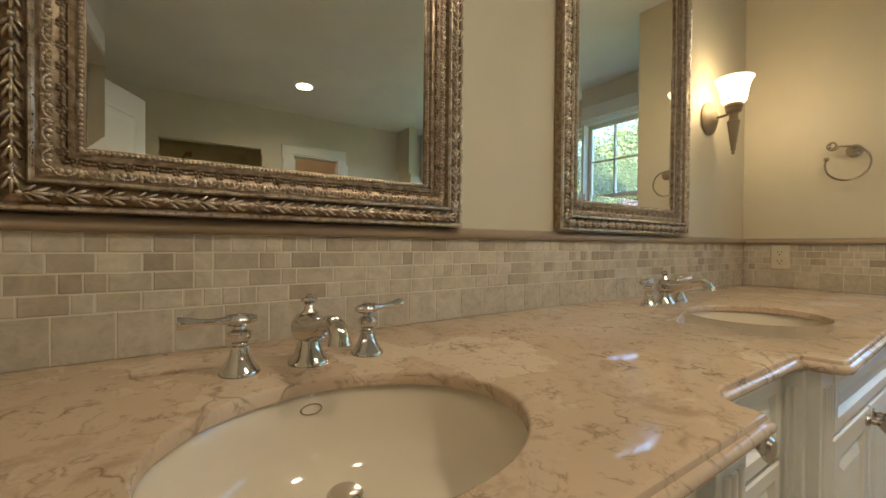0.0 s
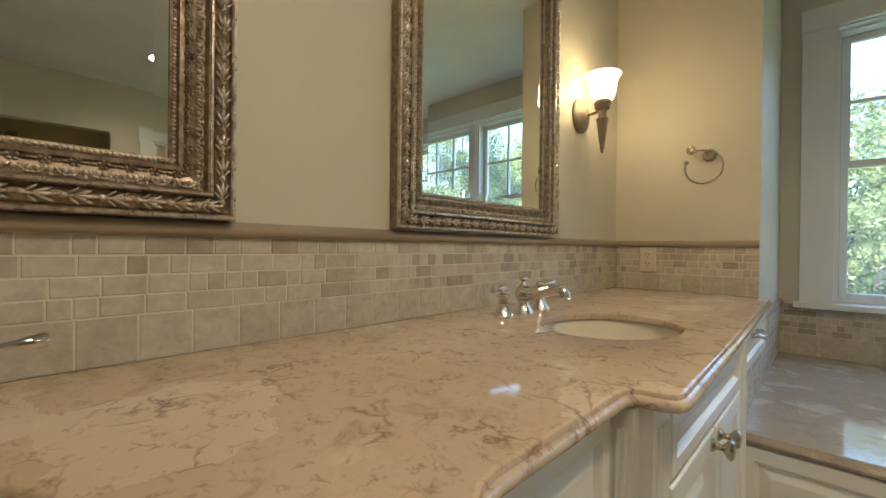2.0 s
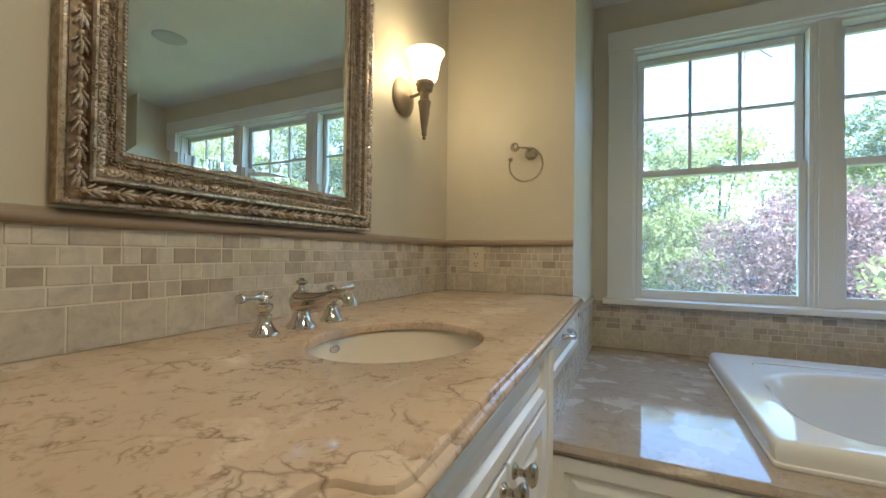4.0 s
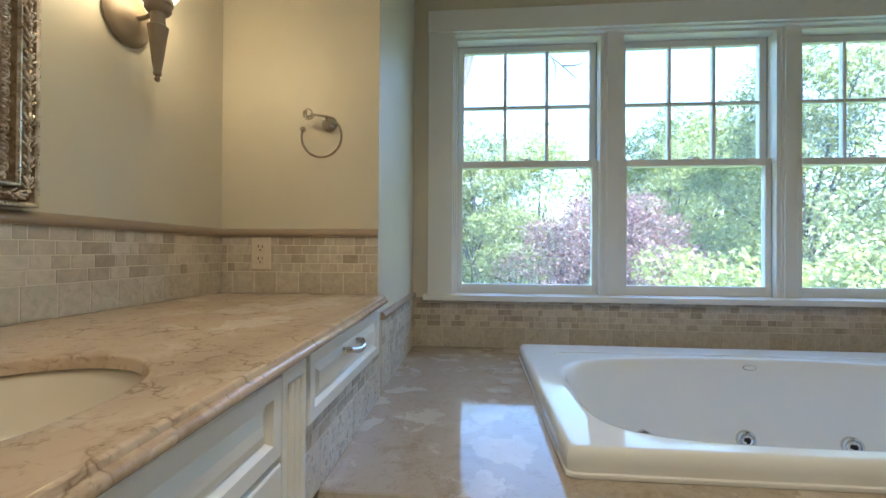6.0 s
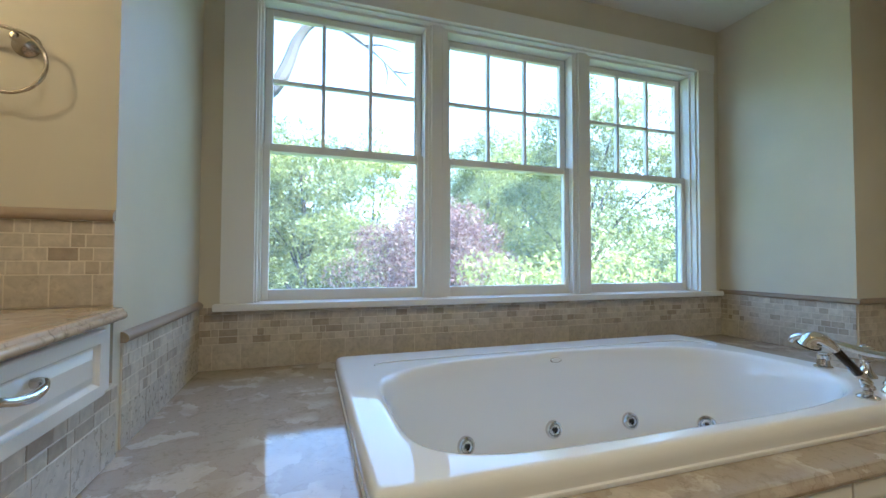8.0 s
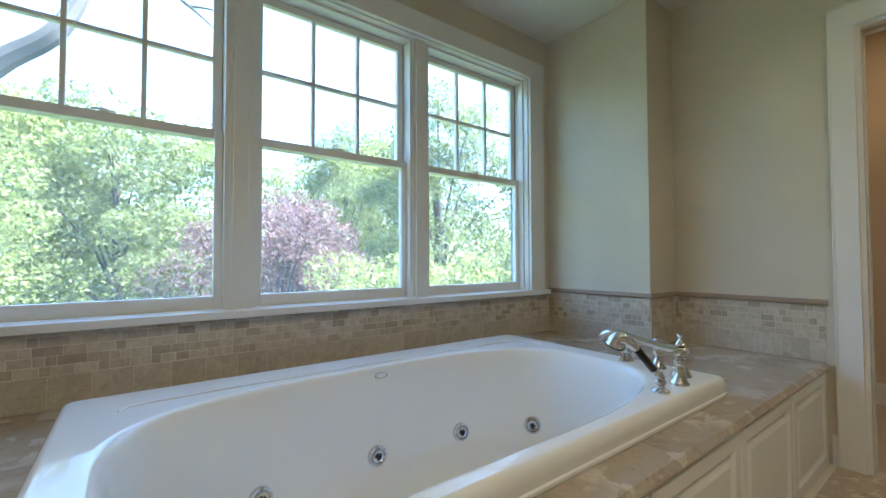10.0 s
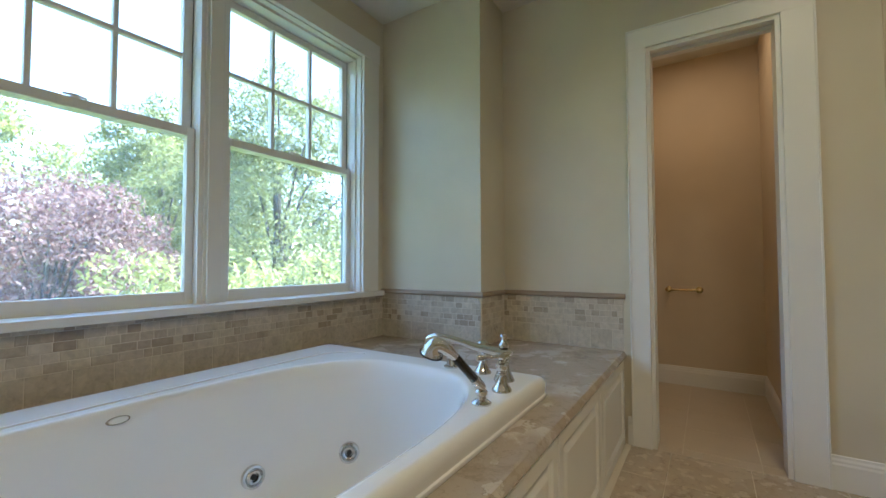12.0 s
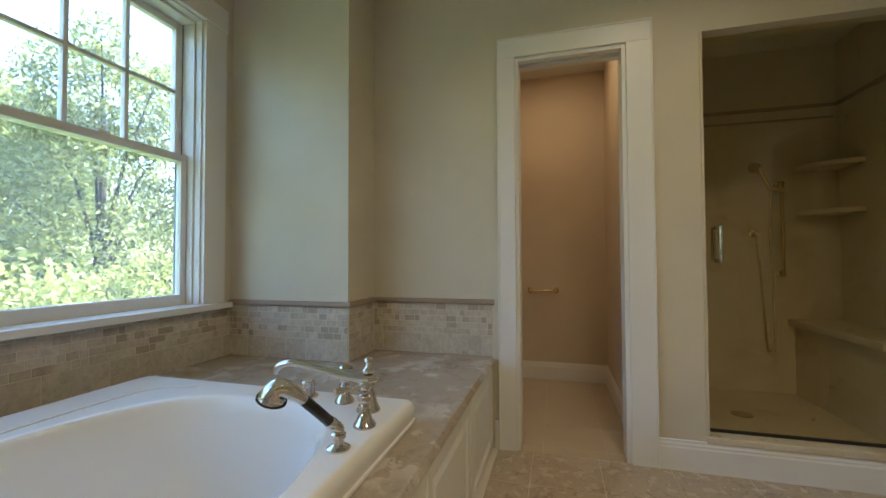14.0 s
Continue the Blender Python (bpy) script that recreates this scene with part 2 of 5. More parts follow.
def box(x0, y0, z0, x1, y1, z1, bev=0.0, bm=None):
    bm = bm or bmesh.new()
    vs = [bm.verts.new(p) for p in ((x0, y0, z0), (x1, y0, z0), (x1, y1, z0), (x0, y1, z0), (x0, y0, z1), (x1, y0, z1), (x1, y1, z1), (x0, y1, z1))]
    fs = [bm.faces.new([vs[i] for i in f]) for f in ((0, 3, 2, 1), (4, 5, 6, 7), (0, 1, 5, 4), (1, 2, 6, 5), (2, 3, 7, 6), (3, 0, 4, 7))]
    if bev:
        es = list({e for f in fs for e in f.edges})
        bmesh.ops.bevel(bm, geom=es, offset=bev, segments=2, affect="EDGES", profile=0.6)
    return bm


def lathe(profile, seg=28, m=None, bm=None, sx=1.0, sy=1.0):
    """Turns (radius, height) pairs round z."""
    bm = bm or bmesh.new()
    m = m or Matrix.Identity(4)
    rings = []
    for r, z in profile:
        if r < 1e-6:
            rings.append([bm.verts.new(m @ Vector((0, 0, z)))])
        else:
            rings.append([bm.verts.new(m @ Vector((r * sx * math.cos(2 * math.pi * k / seg), r * sy * math.sin(2 * math.pi * k / seg), z))) for k in range(seg)])
    for a, b in zip(rings, rings[1:]):
        for k in range(seg):
            j = (k + 1) % seg
            if len(a) == 1 and len(b) == 1:
                continue
            if len(a) == 1:
                bm.faces.new((a[0], b[k], b[j]))
            elif len(b) == 1:
                bm.faces.new((a[k], a[j], b[0]))
            else:
                bm.faces.new((a[k], a[j], b[j], b[k]))
    return bm


def tube(points, radii, seg=14, bm=None, caps=True, closed=False):
    """A round bar along a line of points."""
    bm = bm or bmesh.new()
    pts = [Vector(p) for p in points]
    if not hasattr(radii, "__len__"):
        radii = [radii] * len(pts)
    rings, side = [], None
    for i, p in enumerate(pts):
        a = pts[i - 1] if (i or closed) else p
        b = pts[(i + 1) % len(pts)] if (i + 1 < len(pts) or closed) else p
        d = (b - a).normalized()
        if side is None:
            side = d.cross(Vector((0, 0, 1)) if abs(d.z) < 0.9 else Vector((1, 0, 0))).normalized()
        side = (side - d * side.dot(d)).normalized()
        up = d.cross(side)
        rings.append([bm.verts.new(p + radii[i] * (math.cos(2 * math.pi * k / seg) * side + math.sin(2 * math.pi * k / seg) * up)) for k in range(seg)])
    pairs = list(zip(rings, rings[1:])) + ([(rings[-1], rings[0])] if closed else [])
    for a, b in pairs:
        for k in range(seg):
            bm.faces.new((a[k], a[(k + 1) % seg], b[(k + 1) % seg], b[k]))
    if caps and not closed:
        bm.faces.new(rings[0]), bm.faces.new(rings[-1])
    return bm


def smooth_line(points, n=8):
    """Catmull-Rom line through points."""
    p = [Vector(q) for q in points]
    p = [2 * p[0] - p[1], *p, 2 * p[-1] - p[-2]]
    out = []
    for i in range(1, len(p) - 2):
        for k in range(n):
            t = k / n
            out.append(0.5 * (2 * p[i] + (p[i + 1] - p[i - 1]) * t + (2 * p[i - 1] - 5 * p[i] + 4 * p[i + 1] - p[i + 2]) * t * t + (3 * p[i] - 3 * p[i + 1] + p[i + 2] - p[i - 1]) * t ** 3))
    out.append(p[-2])
    return out


def extrude_y(profile, y0, y1, bm=None):
    """A bar whose (x, z) section runs from y0 to y1."""
    bm = bm or bmesh.new()
    a = [bm.verts.new((x, y0, z)) for x, z in profile]
    b = [bm.verts.new((x, y1, z)) for x, z in profile]
    n = len(profile)
    for k in range(n):
        bm.faces.new((a[k], a[(k + 1) % n], b[(k + 1) % n], b[k]))
    bm.faces.new(a), bm.faces.new(b)
    return bm


def nested(w, h, rings, m=None, bm=None):
    """A front of w by h in the plane y=0, facing -y; rings are (inset, y)."""
    bm = bm or bmesh.new()
    m = m or Matrix.Identity(4)
    loops = []
    for i, y in rings:
        loops.append([bm.verts.new(m @ Vector(p)) for p in ((i, y, i), (w - i, y, i), (w - i, y, h - i), (i, y, h - i))])
    for a, b in zip(loops, loops[1:]):
        for k in range(4):
            bm.faces.new((a[k], a[(k + 1) % 4], b[(k + 1) % 4], b[k]))
    bm.faces.new(loops[-1]), bm.faces.new(loops[0])
    return bm


RAISED = ((0.0, 0.0), (0.0, -0.016), (0.003, -0.019), (0.042, -0.019), (0.046, -0.014), (0.052, -0.008), (0.056, -0.008), (0.078, -0.017), (0.081, -0.018))
SMALLRAISED = ((0.0, 0.0), (0.0, -0.016), (0.003, -0.019), (0.026, -0.019), (0.029, -0.014), (0.033, -0.009), (0.036, -0.009), (0.05, -0.016), (0.052, -0.017))


def gather(pieces):
    """Many copies of small shapes in one bmesh: (verts array, faces, 4x4 matrix)."""
    vs, fs, at = [], [], 0
    for v, f, m in pieces:
        r = np.array(m.to_3x3())
        vs.append(v @ r.T + np.array(m.translation))
        fs.extend([[k + at for k in q] for q in f])
        at += len(v)
    return np.concatenate(vs), fs


def raw(name, vs, fs, mat, parent=None, label="", smooth=True):
    me = bpy.data.meshes.new(name)
    me.from_pydata([tuple(v) for v in vs], [], fs)
    me.materials.append(mat)
    if smooth:
        me.shade_smooth()
    ob = new(name, me)
    ob.parent = parent
    if label:
        ob["label"] = label
    return ob


def unit_ball(sub=1):
    bm = bmesh.new()
    bmesh.ops.create_icosphere(bm, subdivisions=sub, radius=1.0)
    v = np.array([tuple(q.co) for q in bm.verts])
    f = [[q.index for q in p.verts] for p in bm.faces]
    bm.free()
    return v, f


BALL = unit_ball(1)


def structure(ob, label, category):
    return tagged(ob, label, category, kind="structure")


# ---- the room ----
X0, X1, Y0, Y1, H = 1.10, 4.79, -2.58, 1.285, 2.44
STUBX, STUBY, CTR, DECKZ, RIM = 4.0, 0.705, 0.819, 0.459, 0.527
OPEN_Y0, OPEN_Y1, OPEN_Z0, OPEN_Z1 = -2.085, 0.49, 0.742, 2.15   # the window opening

wall_north = structure(part("wall_north", box(X0 - 0.12, Y1, 0, X1, Y1 + 0.12, H), WALL), "cream painted wall behind the double vanity", "wall")
wall_stub = structure(part("wall_stub", box(STUBX, STUBY, 0, X1, Y1, H), WALL), "short cream wall between the vanity and the tub", "wall")
bm = box(X1, Y0 - 0.12, 0, X1 + 0.16, OPEN_Y0, H)
box(X1, OPEN_Y1, 0, X1 + 0.16, Y1 + 0.12, H, bm=bm)
box(X1, OPEN_Y0, 0, X1 + 0.16, OPEN_Y1, OPEN_Z0 - 0.03, bm=bm)
box(X1, OPEN_Y0, OPEN_Z1, X1 + 0.16, OPEN_Y1, H, bm=bm)
wall_east = structure(part("wall_east", bm, WALL), "cream painted window wall above the tub", "wall")
CHASEY = -2.278
DX0, DX1, DZ = 2.786, 3.312, 1.99       # closet doorway
SX0, SX1, SZ0, SZ1 = 1.57, 2.475, 0.15, 2.0    # shower opening
bm = box(DX1, Y0 - 0.12, 0, X1, Y0, H)
box(DX0, Y0 - 0.12, DZ, DX1, Y0, H, bm=bm)
box(SX1, Y0 - 0.12, 0, DX0, Y0, H, bm=bm)
box(SX0, Y0 - 0.12, SZ1, SX1, Y0, H, bm=bm)
box(SX0, Y0 - 0.12, 0, SX1, Y0, SZ0 - 0.02, bm=bm)
box(X0 - 0.12, Y0 - 0.12, 0, SX0, Y0, H, bm=bm)
wall_south = structure(part("wall_south", bm, WALL), "cream painted wall with a closet doorway and shower opening", "wall")
chase = structure(part("wall_chase", box(4.095, Y0, 0, X1, CHASEY, H), WALL), "boxed-out cream wall beside the tub", "wall")
bm = box(X0 - 0.12, Y0, 0, X0, -1.0, H)
box(X0 - 0.12, -0.22, 0, X0, Y1, H, bm=bm)
box(X0 - 0.12, -1.0, 2.04, X0, -0.22, H, bm=bm)
wall_west = structure(part("wall_west", bm, WALL), "cream painted wall with a doorway", "wall")
structure(part("wall_hall", box(X0 - 1.3, -1.6, 0, X0 - 1.2, 0.4, H), WALL), "cream wall of the hall beyond the doorway", "wall")
bm = box(X0 - 1.2, -1.6, 0, X0 - 0.12, -1.5, H)
structure(part("wall_hall_south", bm, WALL), "cream side wall of the hall", "wall")
structure(part("wall_hall_north", box(X0 - 1.2, 0.3, 0, X0 - 0.12, 0.4, H), WALL), "cream side wall of the hall", "wall")
structure(part("ceiling", box(X0 - 1.3, -4.1, H, X1 + 0.5, Y1 + 0.12, H + 0.15), CEIL), "flat off-white painted ceiling", "ceiling")
floor = structure(part("floor", box(X0 - 1.3, Y0 - 0.0, -0.2, X1 + 0.2, Y1 + 0.12, -0.0015), GROUT), "marble tile floor of the bathroom", "floor")

# closet behind the doorway
bm = box(2.516, -3.98, 0, 2.745, Y0 - 0.12, H)
structure(part("closet_wall_west", bm, CLOSET), "warm tan side wall of the toilet closet", "wall")
structure(part("closet_wall_south", box(2.745, -3.98, 0, 3.86, -3.88, H), CLOSET), "warm tan back wall of the toilet closet", "wall")
structure(part("closet_wall_east", box(3.76, -3.88, 0, 3.86, Y0 - 0.12, H), CLOSET), "warm tan side wall of the toilet closet", "wall")
structure(part("closet_floor", box(2.48, -3.98, -0.2, 3.86, Y0, -0.0025), GROUT), "pale tile floor of the toilet closet", "floor")

# shower stall
SHX, SHY, SHZ = 1.35, -3.70, 0.07
structure(part("shower_wall_south", box(SHX - 0.1, SHY - 0.1, 0, 2.514, SHY, 2.36), SHOWERSTONE), "brown marble back wall of the shower", "wall")
structure(part("shower_wall_west", box(SHX - 0.1, SHY, 0, SHX, Y0 - 0.12, 2.36), SHOWERSTONE), "brown marble side wall of the shower", "wall")
structure(part("shower_wall_east", box(2.487, SHY, 0, 2.514, Y0 - 0.12, 2.36), SHOWERSTONE), "brown marble side wall of the shower", "wall")
structure(part("shower_floor", box(SHX, SHY, -0.1, 2.487, Y0 - 0.12, SHZ), SHOWERSTONE), "brown marble shower floor", "floor")
structure(part("shower_ceiling", box(SHX - 0.1, SHY - 0.1, 2.36, 2.514, Y0 - 0.12, 2.42), CEIL), "shower ceiling", "ceiling")
structure(part("shower_kerb", box(SX0, Y0 - 0.125, SZ0 - 0.02, SX1, Y0 + 0.012, SZ0 + 0.012, 0.006), SHOWERSTONE), "stone kerb slab under the shower door", "kerb")
bm = box(SX1 - 0.012, Y0 - 0.125, SZ0 + 0.012, SX1 + 0.0, Y0 + 0.006, SZ1)
structure(part("shower_jamb", bm, SHOWERSTONE), "narrow stone jamb of the shower opening", "jamb")


# ---- tiles ----
def tile_mesh(w, h, d=0.006, edge=0.0012):
    """Face towards -y, centred in x and z, with worn edges."""
    bm = bmesh.new()
    loops = [[bm.verts.new(p) for p in ((-a, y, -b), (a, y, -b), (a, y, b), (-a, y, b))]
             for a, b, y in ((w / 2, h / 2, 0), (w / 2, h / 2, -d + edge), (w / 2 - edge, h / 2 - edge, -d))]
    for p, q in zip(loops, loops[1:]):
        for k in range(4):
            bm.faces.new((p[k], p[(k + 1) % 4], q[(k + 1) % 4], q[k]))
    bm.faces.new(loops[-1])
    bmesh.ops.recalc_face_normals(bm, faces=bm.faces[:])
    me = bpy.data.meshes.new("tile")
    bm.to_mesh(me)
    bm.free()
    return me


TILES = {}


def tile_at(w, h, mat, m, parent, name="tile", d=0.006):
    key = (round(w, 4), round(h, 4), mat.name, d)
    if key not in TILES:
        TILES[key] = tile_mesh(w, h, d)
        TILES[key].materials.append(mat)
    ob = new(name, TILES[key])
    ob.parent = parent
    ob.matrix_world = m
    return ob


rng = random.Random(7)
GAP = 0.002
ROW = 0.0315
WIDTHS = (0.029, 0.029, 0.044, 0.058, 0.058, 0.058, 0.075)


def tiled_band(length, z0, rows, base, m, parent, row=ROW):
    """Running courses of small tumbled tiles over a course of squares; m takes (along, out, up) to the world."""
    part("grout_bed", box(0, -0.005, z0, length, -0.0002, z0 + base + rows * row), GROUT, parent).matrix_world = m
    n = max(1, round(length / (base * 1.02)))
    w = length / n
    shift = w * rng.choice((0.0, 0.35, 0.5))
    x = 0.0
    cuts = [0.0] + [c for c in (shift + k * w for k in range(n + 1)) if 0.02 < c < length - 0.02] + [length]
    for a, b in zip(cuts, cuts[1:]):
        tile_at(round(b - a - GAP, 4), base - GAP, BASETILE, m @ pose((a + b) / 2, 0, z0 + base / 2), parent)
    for r in range(rows):
        x = 0.0
        zz = z0 + base + (r + 0.5) * row
        while x < length - 1e-4:
            w = rng.choice(WIDTHS)
            if x == 0.0:
                w = rng.choice((0.02, 0.035, 0.05))
            if length - x - w < 0.018:
                w = length - x
                if w > 0.08:
                    w = w / 2
            tile_at(round(w - GAP, 3), row - GAP, TILE, m @ pose(x + w / 2, rng.uniform(-0.0008, 0.0006), zz), parent)
            x += w


def rail(length, z, m, parent, name="chair_rail"):
    """Taupe stone rail over the tiles."""
    prof = [(0, 0), (-0.012, 0), (-0.017, 0.004), (-0.019, 0.011), (-0.017, 0.018), (-0.012, 0.023), (-0.006, 0.027), (0, 0.028)]
    bm = bmesh.new()
    a = [bm.verts.new((0, y, z + h)) for y, h in prof]
    b = [bm.verts.new((length, y, z + h)) for y, h in prof]
    for k in range(len(prof)):
        bm.faces.new((a[k], a[(k + 1) % len(prof)], b[(k + 1) % len(prof)], b[k]))
    bm.faces.new(a), bm.faces.new(b)
    ob = part(name, bm, CAP, parent, "taupe stone chair rail", smooth=True)
    ob.matrix_world = m
    return ob


# ---- window ----
def window(y0, y1, n):
    """One double-hung unit between y0 and y1: plain lower sash, six-light upper sash behind it."""
    w = structure(empty("window_%d" % n), "white double-hung window with six-light upper sash", "window")
    z0, z1 = OPEN_Z0, OPEN_Z1
    xi = X1 + 0.035
    bm = box(xi, y0, z0, xi + 0.069, y0 + 0.018, z1)
    box(xi, y1 - 0.018, z0, xi + 0.069, y1, z1, bm=bm)
    box(xi, y0 + 0.018, z1 - 0.022, xi + 0.115, y1 - 0.018, z1, bm=bm)
    box(xi + 0.035, y0 + 0.018, z0, xi + 0.115, y1 - 0.018, z0 + 0.012, bm=bm)
    part("window_frame", bm, TRIM, w)
    for ya in (y0, y1 - 0.018):
        bm = box(xi + 0.069, ya, z0, xi + 0.115, ya + 0.018, z1)
        box(xi + 0.104, ya - 0.004, z0 + 0.013, xi + 0.112, ya + 0.022, z1 - 0.023, 0.002, bm)
        part("jamb_liner", bm, LINER, w, "grey jamb liner with a screen track")

    def sash(name, x, a, b, c, d, stile, top, bottom):
        bm = bmesh.new()
        for q in ((x, a, c, x + 0.032, a + stile, d), (x, b - stile, c, x + 0.032, b, d), (x, a + stile, c, x + 0.032, b - stile, c + bottom), (x, a + stile, d - top, x + 0.032, b - stile, d)):
            box(*q, bev=0.003, bm=bm)
        return part(name, bm, TRIM, w)
    a, b = y0 + 0.019, y1 - 0.019
    low = sash("lower_sash", xi + 0.036, a, b, z0 + 0.003, 1.472, 0.030, 0.036, 0.048)
    up = sash("upper_sash", xi + 0.072, a, b, 1.437, z1 - 0.024, 0.036, 0.036, 0.036)
    pane = part("pane", box(xi + 0.05, a + 0.03, z0 + 0.05, xi + 0.054, b - 0.03, 1.437), PANE, low)
    pane.visible_shadow = False
    ya, yb, za, zb = a + 0.036, b - 0.036, 1.473, z1 - 0.06
    for k in (1, 2):
        y = ya + (yb - ya) * k / 3
        part("muntin", box(xi + 0.074, y - 0.009, za, xi + 0.102, y + 0.009, zb, 0.004), TRIM, up)
    zm = (za + zb) / 2
    part("muntin", box(xi + 0.0745, ya, zm - 0.009, xi + 0.1015, yb, zm + 0.009, 0.004), TRIM, up)
    for i in range(3):
        for j in range(2):
            p = part("pane", box(xi + 0.086, ya + (yb - ya) * i / 3 + 0.009, (za, zm)[j] + 0.004, xi + 0.09, ya + (yb - ya) * (i + 1) / 3 - 0.009, (zm, zb)[j] - 0.004), PANE, up)
            p.visible_shadow = False
    ym = (y0 + y1) / 2
    bm = lathe([(0, 0), (0.016, 0), (0.016, 0.006), (0.01, 0.011), (0, 0.012)], 16, pose(xi + 0.054, ym, 1.472))
    tube([(xi + 0.048, ym - 0.03, 1.478), (xi + 0.046, ym, 1.483), (xi + 0.046, ym + 0.035, 1.480)], [0.004, 0.005, 0.004], 8, bm)
    part("sash_lock", bm, TRIM, low, "white sash lock", smooth=True)
    return w


MUL = 0.085
UW = (OPEN_Y1 - OPEN_Y0 - 2 * MUL) / 3
yy = OPEN_Y1
for k in range(3):
    window(yy - UW, yy, k + 1)
    if k < 2:
        bm = box(X1 + 0.027, yy - UW - MUL, OPEN_Z0, X1 + 0.15, yy - UW, OPEN_Z1)
        box(X1 + 0.017, yy - UW - MUL + 0.014, OPEN_Z0, X1 + 0.027, yy - UW - 0.012, OPEN_Z1, 0.003, bm)
        structure(part("trim_mullion", bm, TRIM), "white mullion post between two windows", "window trim")
    yy -= UW + MUL
CW = 0.132
bm = box(X1 - 0.02, OPEN_Y1, OPEN_Z0, X1, OPEN_Y1 + CW, OPEN_Z1, 0.002)
box(X1 - 0.02, OPEN_Y0 - CW, OPEN_Z0, X1, OPEN_Y0, OPEN_Z1, 0.002, bm)
box(X1 - 0.024, OPEN_Y0 - CW - 0.004, OPEN_Z1, X1, OPEN_Y1 + CW + 0.004, OPEN_Z1 + 0.115, 0.002, bm)
structure(part("trim_window", bm, TRIM), "flat white window casing", "window trim")
bm = box(X1, OPEN_Y1 - 0.008, OPEN_Z0, X1 + 0.15, OPEN_Y1 + 0.001, OPEN_Z1)
box(X1, OPEN_Y0 - 0.001, OPEN_Z0, X1 + 0.15, OPEN_Y0 + 0.008, OPEN_Z1, bm=bm)
box(X1, OPEN_Y0, OPEN_Z1 - 0.008, X1 + 0.15, OPEN_Y1, OPEN_Z1 + 0.001, bm=bm)
structure(part("trim_window_lining", bm, TRIM), "white lining boards of the window opening", "window trim")
bm = box(X1 - 0.052, OPEN_Y0 - CW - 0.022, OPEN_Z0 - 0.03, X1, OPEN_Y1 + CW + 0.022, OPEN_Z0, 0.004)
box(X1, OPEN_Y0, OPEN_Z0 - 0.03, X1 + 0.16, OPEN_Y1, OPEN_Z0, bm=bm)
structure(part("trim_window_sill", bm, TRIM), "white window stool over the tiles", "window sill")

# ---- doorway trim, baseboards ----
bm = box(DX1, Y0, 0, DX1 + 0.09, Y0 + 0.018, DZ, 0.002)
box(DX0 - 0.115, Y0, 0, DX0, Y0 + 0.018, DZ, 0.002, bm)
box(DX0 - 0.115, Y0, DZ, DX1 + 0.09, Y0 + 0.018, DZ + 0.1, 0.002, bm)
box(DX1 + 0.082, Y0 + 0.018, 0, DX1 + 0.09, Y0 + 0.024, DZ + 0.092, 0.002, bm)
box(DX0 - 0.115, Y0 + 0.018, 0, DX0 - 0.107, Y0 + 0.024, DZ + 0.092, 0.002, bm)
box(DX0 - 0.115, Y0 + 0.018, DZ + 0.092, DX1 + 0.09, Y0 + 0.024, DZ + 0.1, 0.002, bm)
structure(part("trim_door", bm, TRIM), "white painted casing round the closet doorway", "door trim")
bm = box(DX0, Y0 - 0.122, 0, DX0 + 0.018, Y0 + 0.002, DZ)
box(DX1 - 0.018, Y0 - 0.122, 0, DX1, Y0 - 0.08, DZ, bm=bm)
box(DX1 - 0.018, Y0 - 0.04, 0, DX1, Y0 + 0.002, DZ, bm=bm)
box(DX0 + 0.018, Y0 - 0.122, DZ - 0.018, DX1 - 0.018, Y0 - 0.08, DZ, bm=bm)
box(DX0 + 0.018, Y0 - 0.04, DZ - 0.018, DX1 - 0.018, Y0 + 0.002, DZ, bm=bm)
structure(part("trim_door_lining", bm, TRIM), "white door lining with a pocket-door slot", "door trim")
pocket = tagged(empty("pocket_door"), "white pocket door slid open into the wall", "door")
part("leaf", box(DX1 - 0.012, Y0 - 0.078, 0.01, DX1 + 0.56, Y0 - 0.042, DZ - 0.004), TRIM, pocket)
part("edge_pull", box(DX1 - 0.014, Y0 - 0.068, 0.93, DX1 - 0.0122, Y0 - 0.052, 1.0, 0.0005), BRASS, pocket, "small brass edge pull")
BASEP = [(0, 0), (0.014, 0), (0.014, 0.10), (0.011, 0.108), (0.011, 0.116), (0.007, 0.124), (0.006, 0.134), (0, 0.136)]


def baseboard(x, y, length, angle, label):
    bm = extrude_y(BASEP, 0, length)
    ob = structure(part("baseboard", bm, TRIM, smooth=False), label, "baseboard")
    ob.matrix_world = pose(x, y, 0, 0, 0, angle)
    return ob


baseboard(DX0 - 0.115, Y0, DX0 - 0.115 - X0, 90, "white moulded baseboard under the shower opening")
baseboard(DX1 + 0.09 + 0.02, Y0, 0.02, 90, "short white baseboard beside the tub")
baseboard(3.76, -3.88, 1.10, 90, "white moulded baseboard in the closet")
baseboard(2.745, -3.88, 1.17, 0, "white moulded baseboard in the closet")
baseboard(X0, Y0 + 0.02, 1.5, 0, "white moulded baseboard")

# open door by the west wall
leaf_door = tagged(empty("open_door", pose(1.13, -1.0, 0.01, 0, 0, -62)), "white panelled door standing open with a dark knob", "door")
bm = box(0, 0, 0, 0.70, 0.035, 2.02, 0.002)
part("leaf", bm, TRIM, leaf_door)
for pz, ph in ((0.2, 0.75), (1.08, 0.8)):
    for side in (0, 1):
        mm = pose(0.11, 0, pz) if side == 0 else pose(0.59, 0.035, pz, 0, 0, 180)
        part("panel", nested(0.48, ph, ((0, 0), (0, -0.004), (0.014, -0.009), (0.03, -0.003), (0.05, -0.003), (0.07, -0.006)), mm), TRIM, leaf_door)
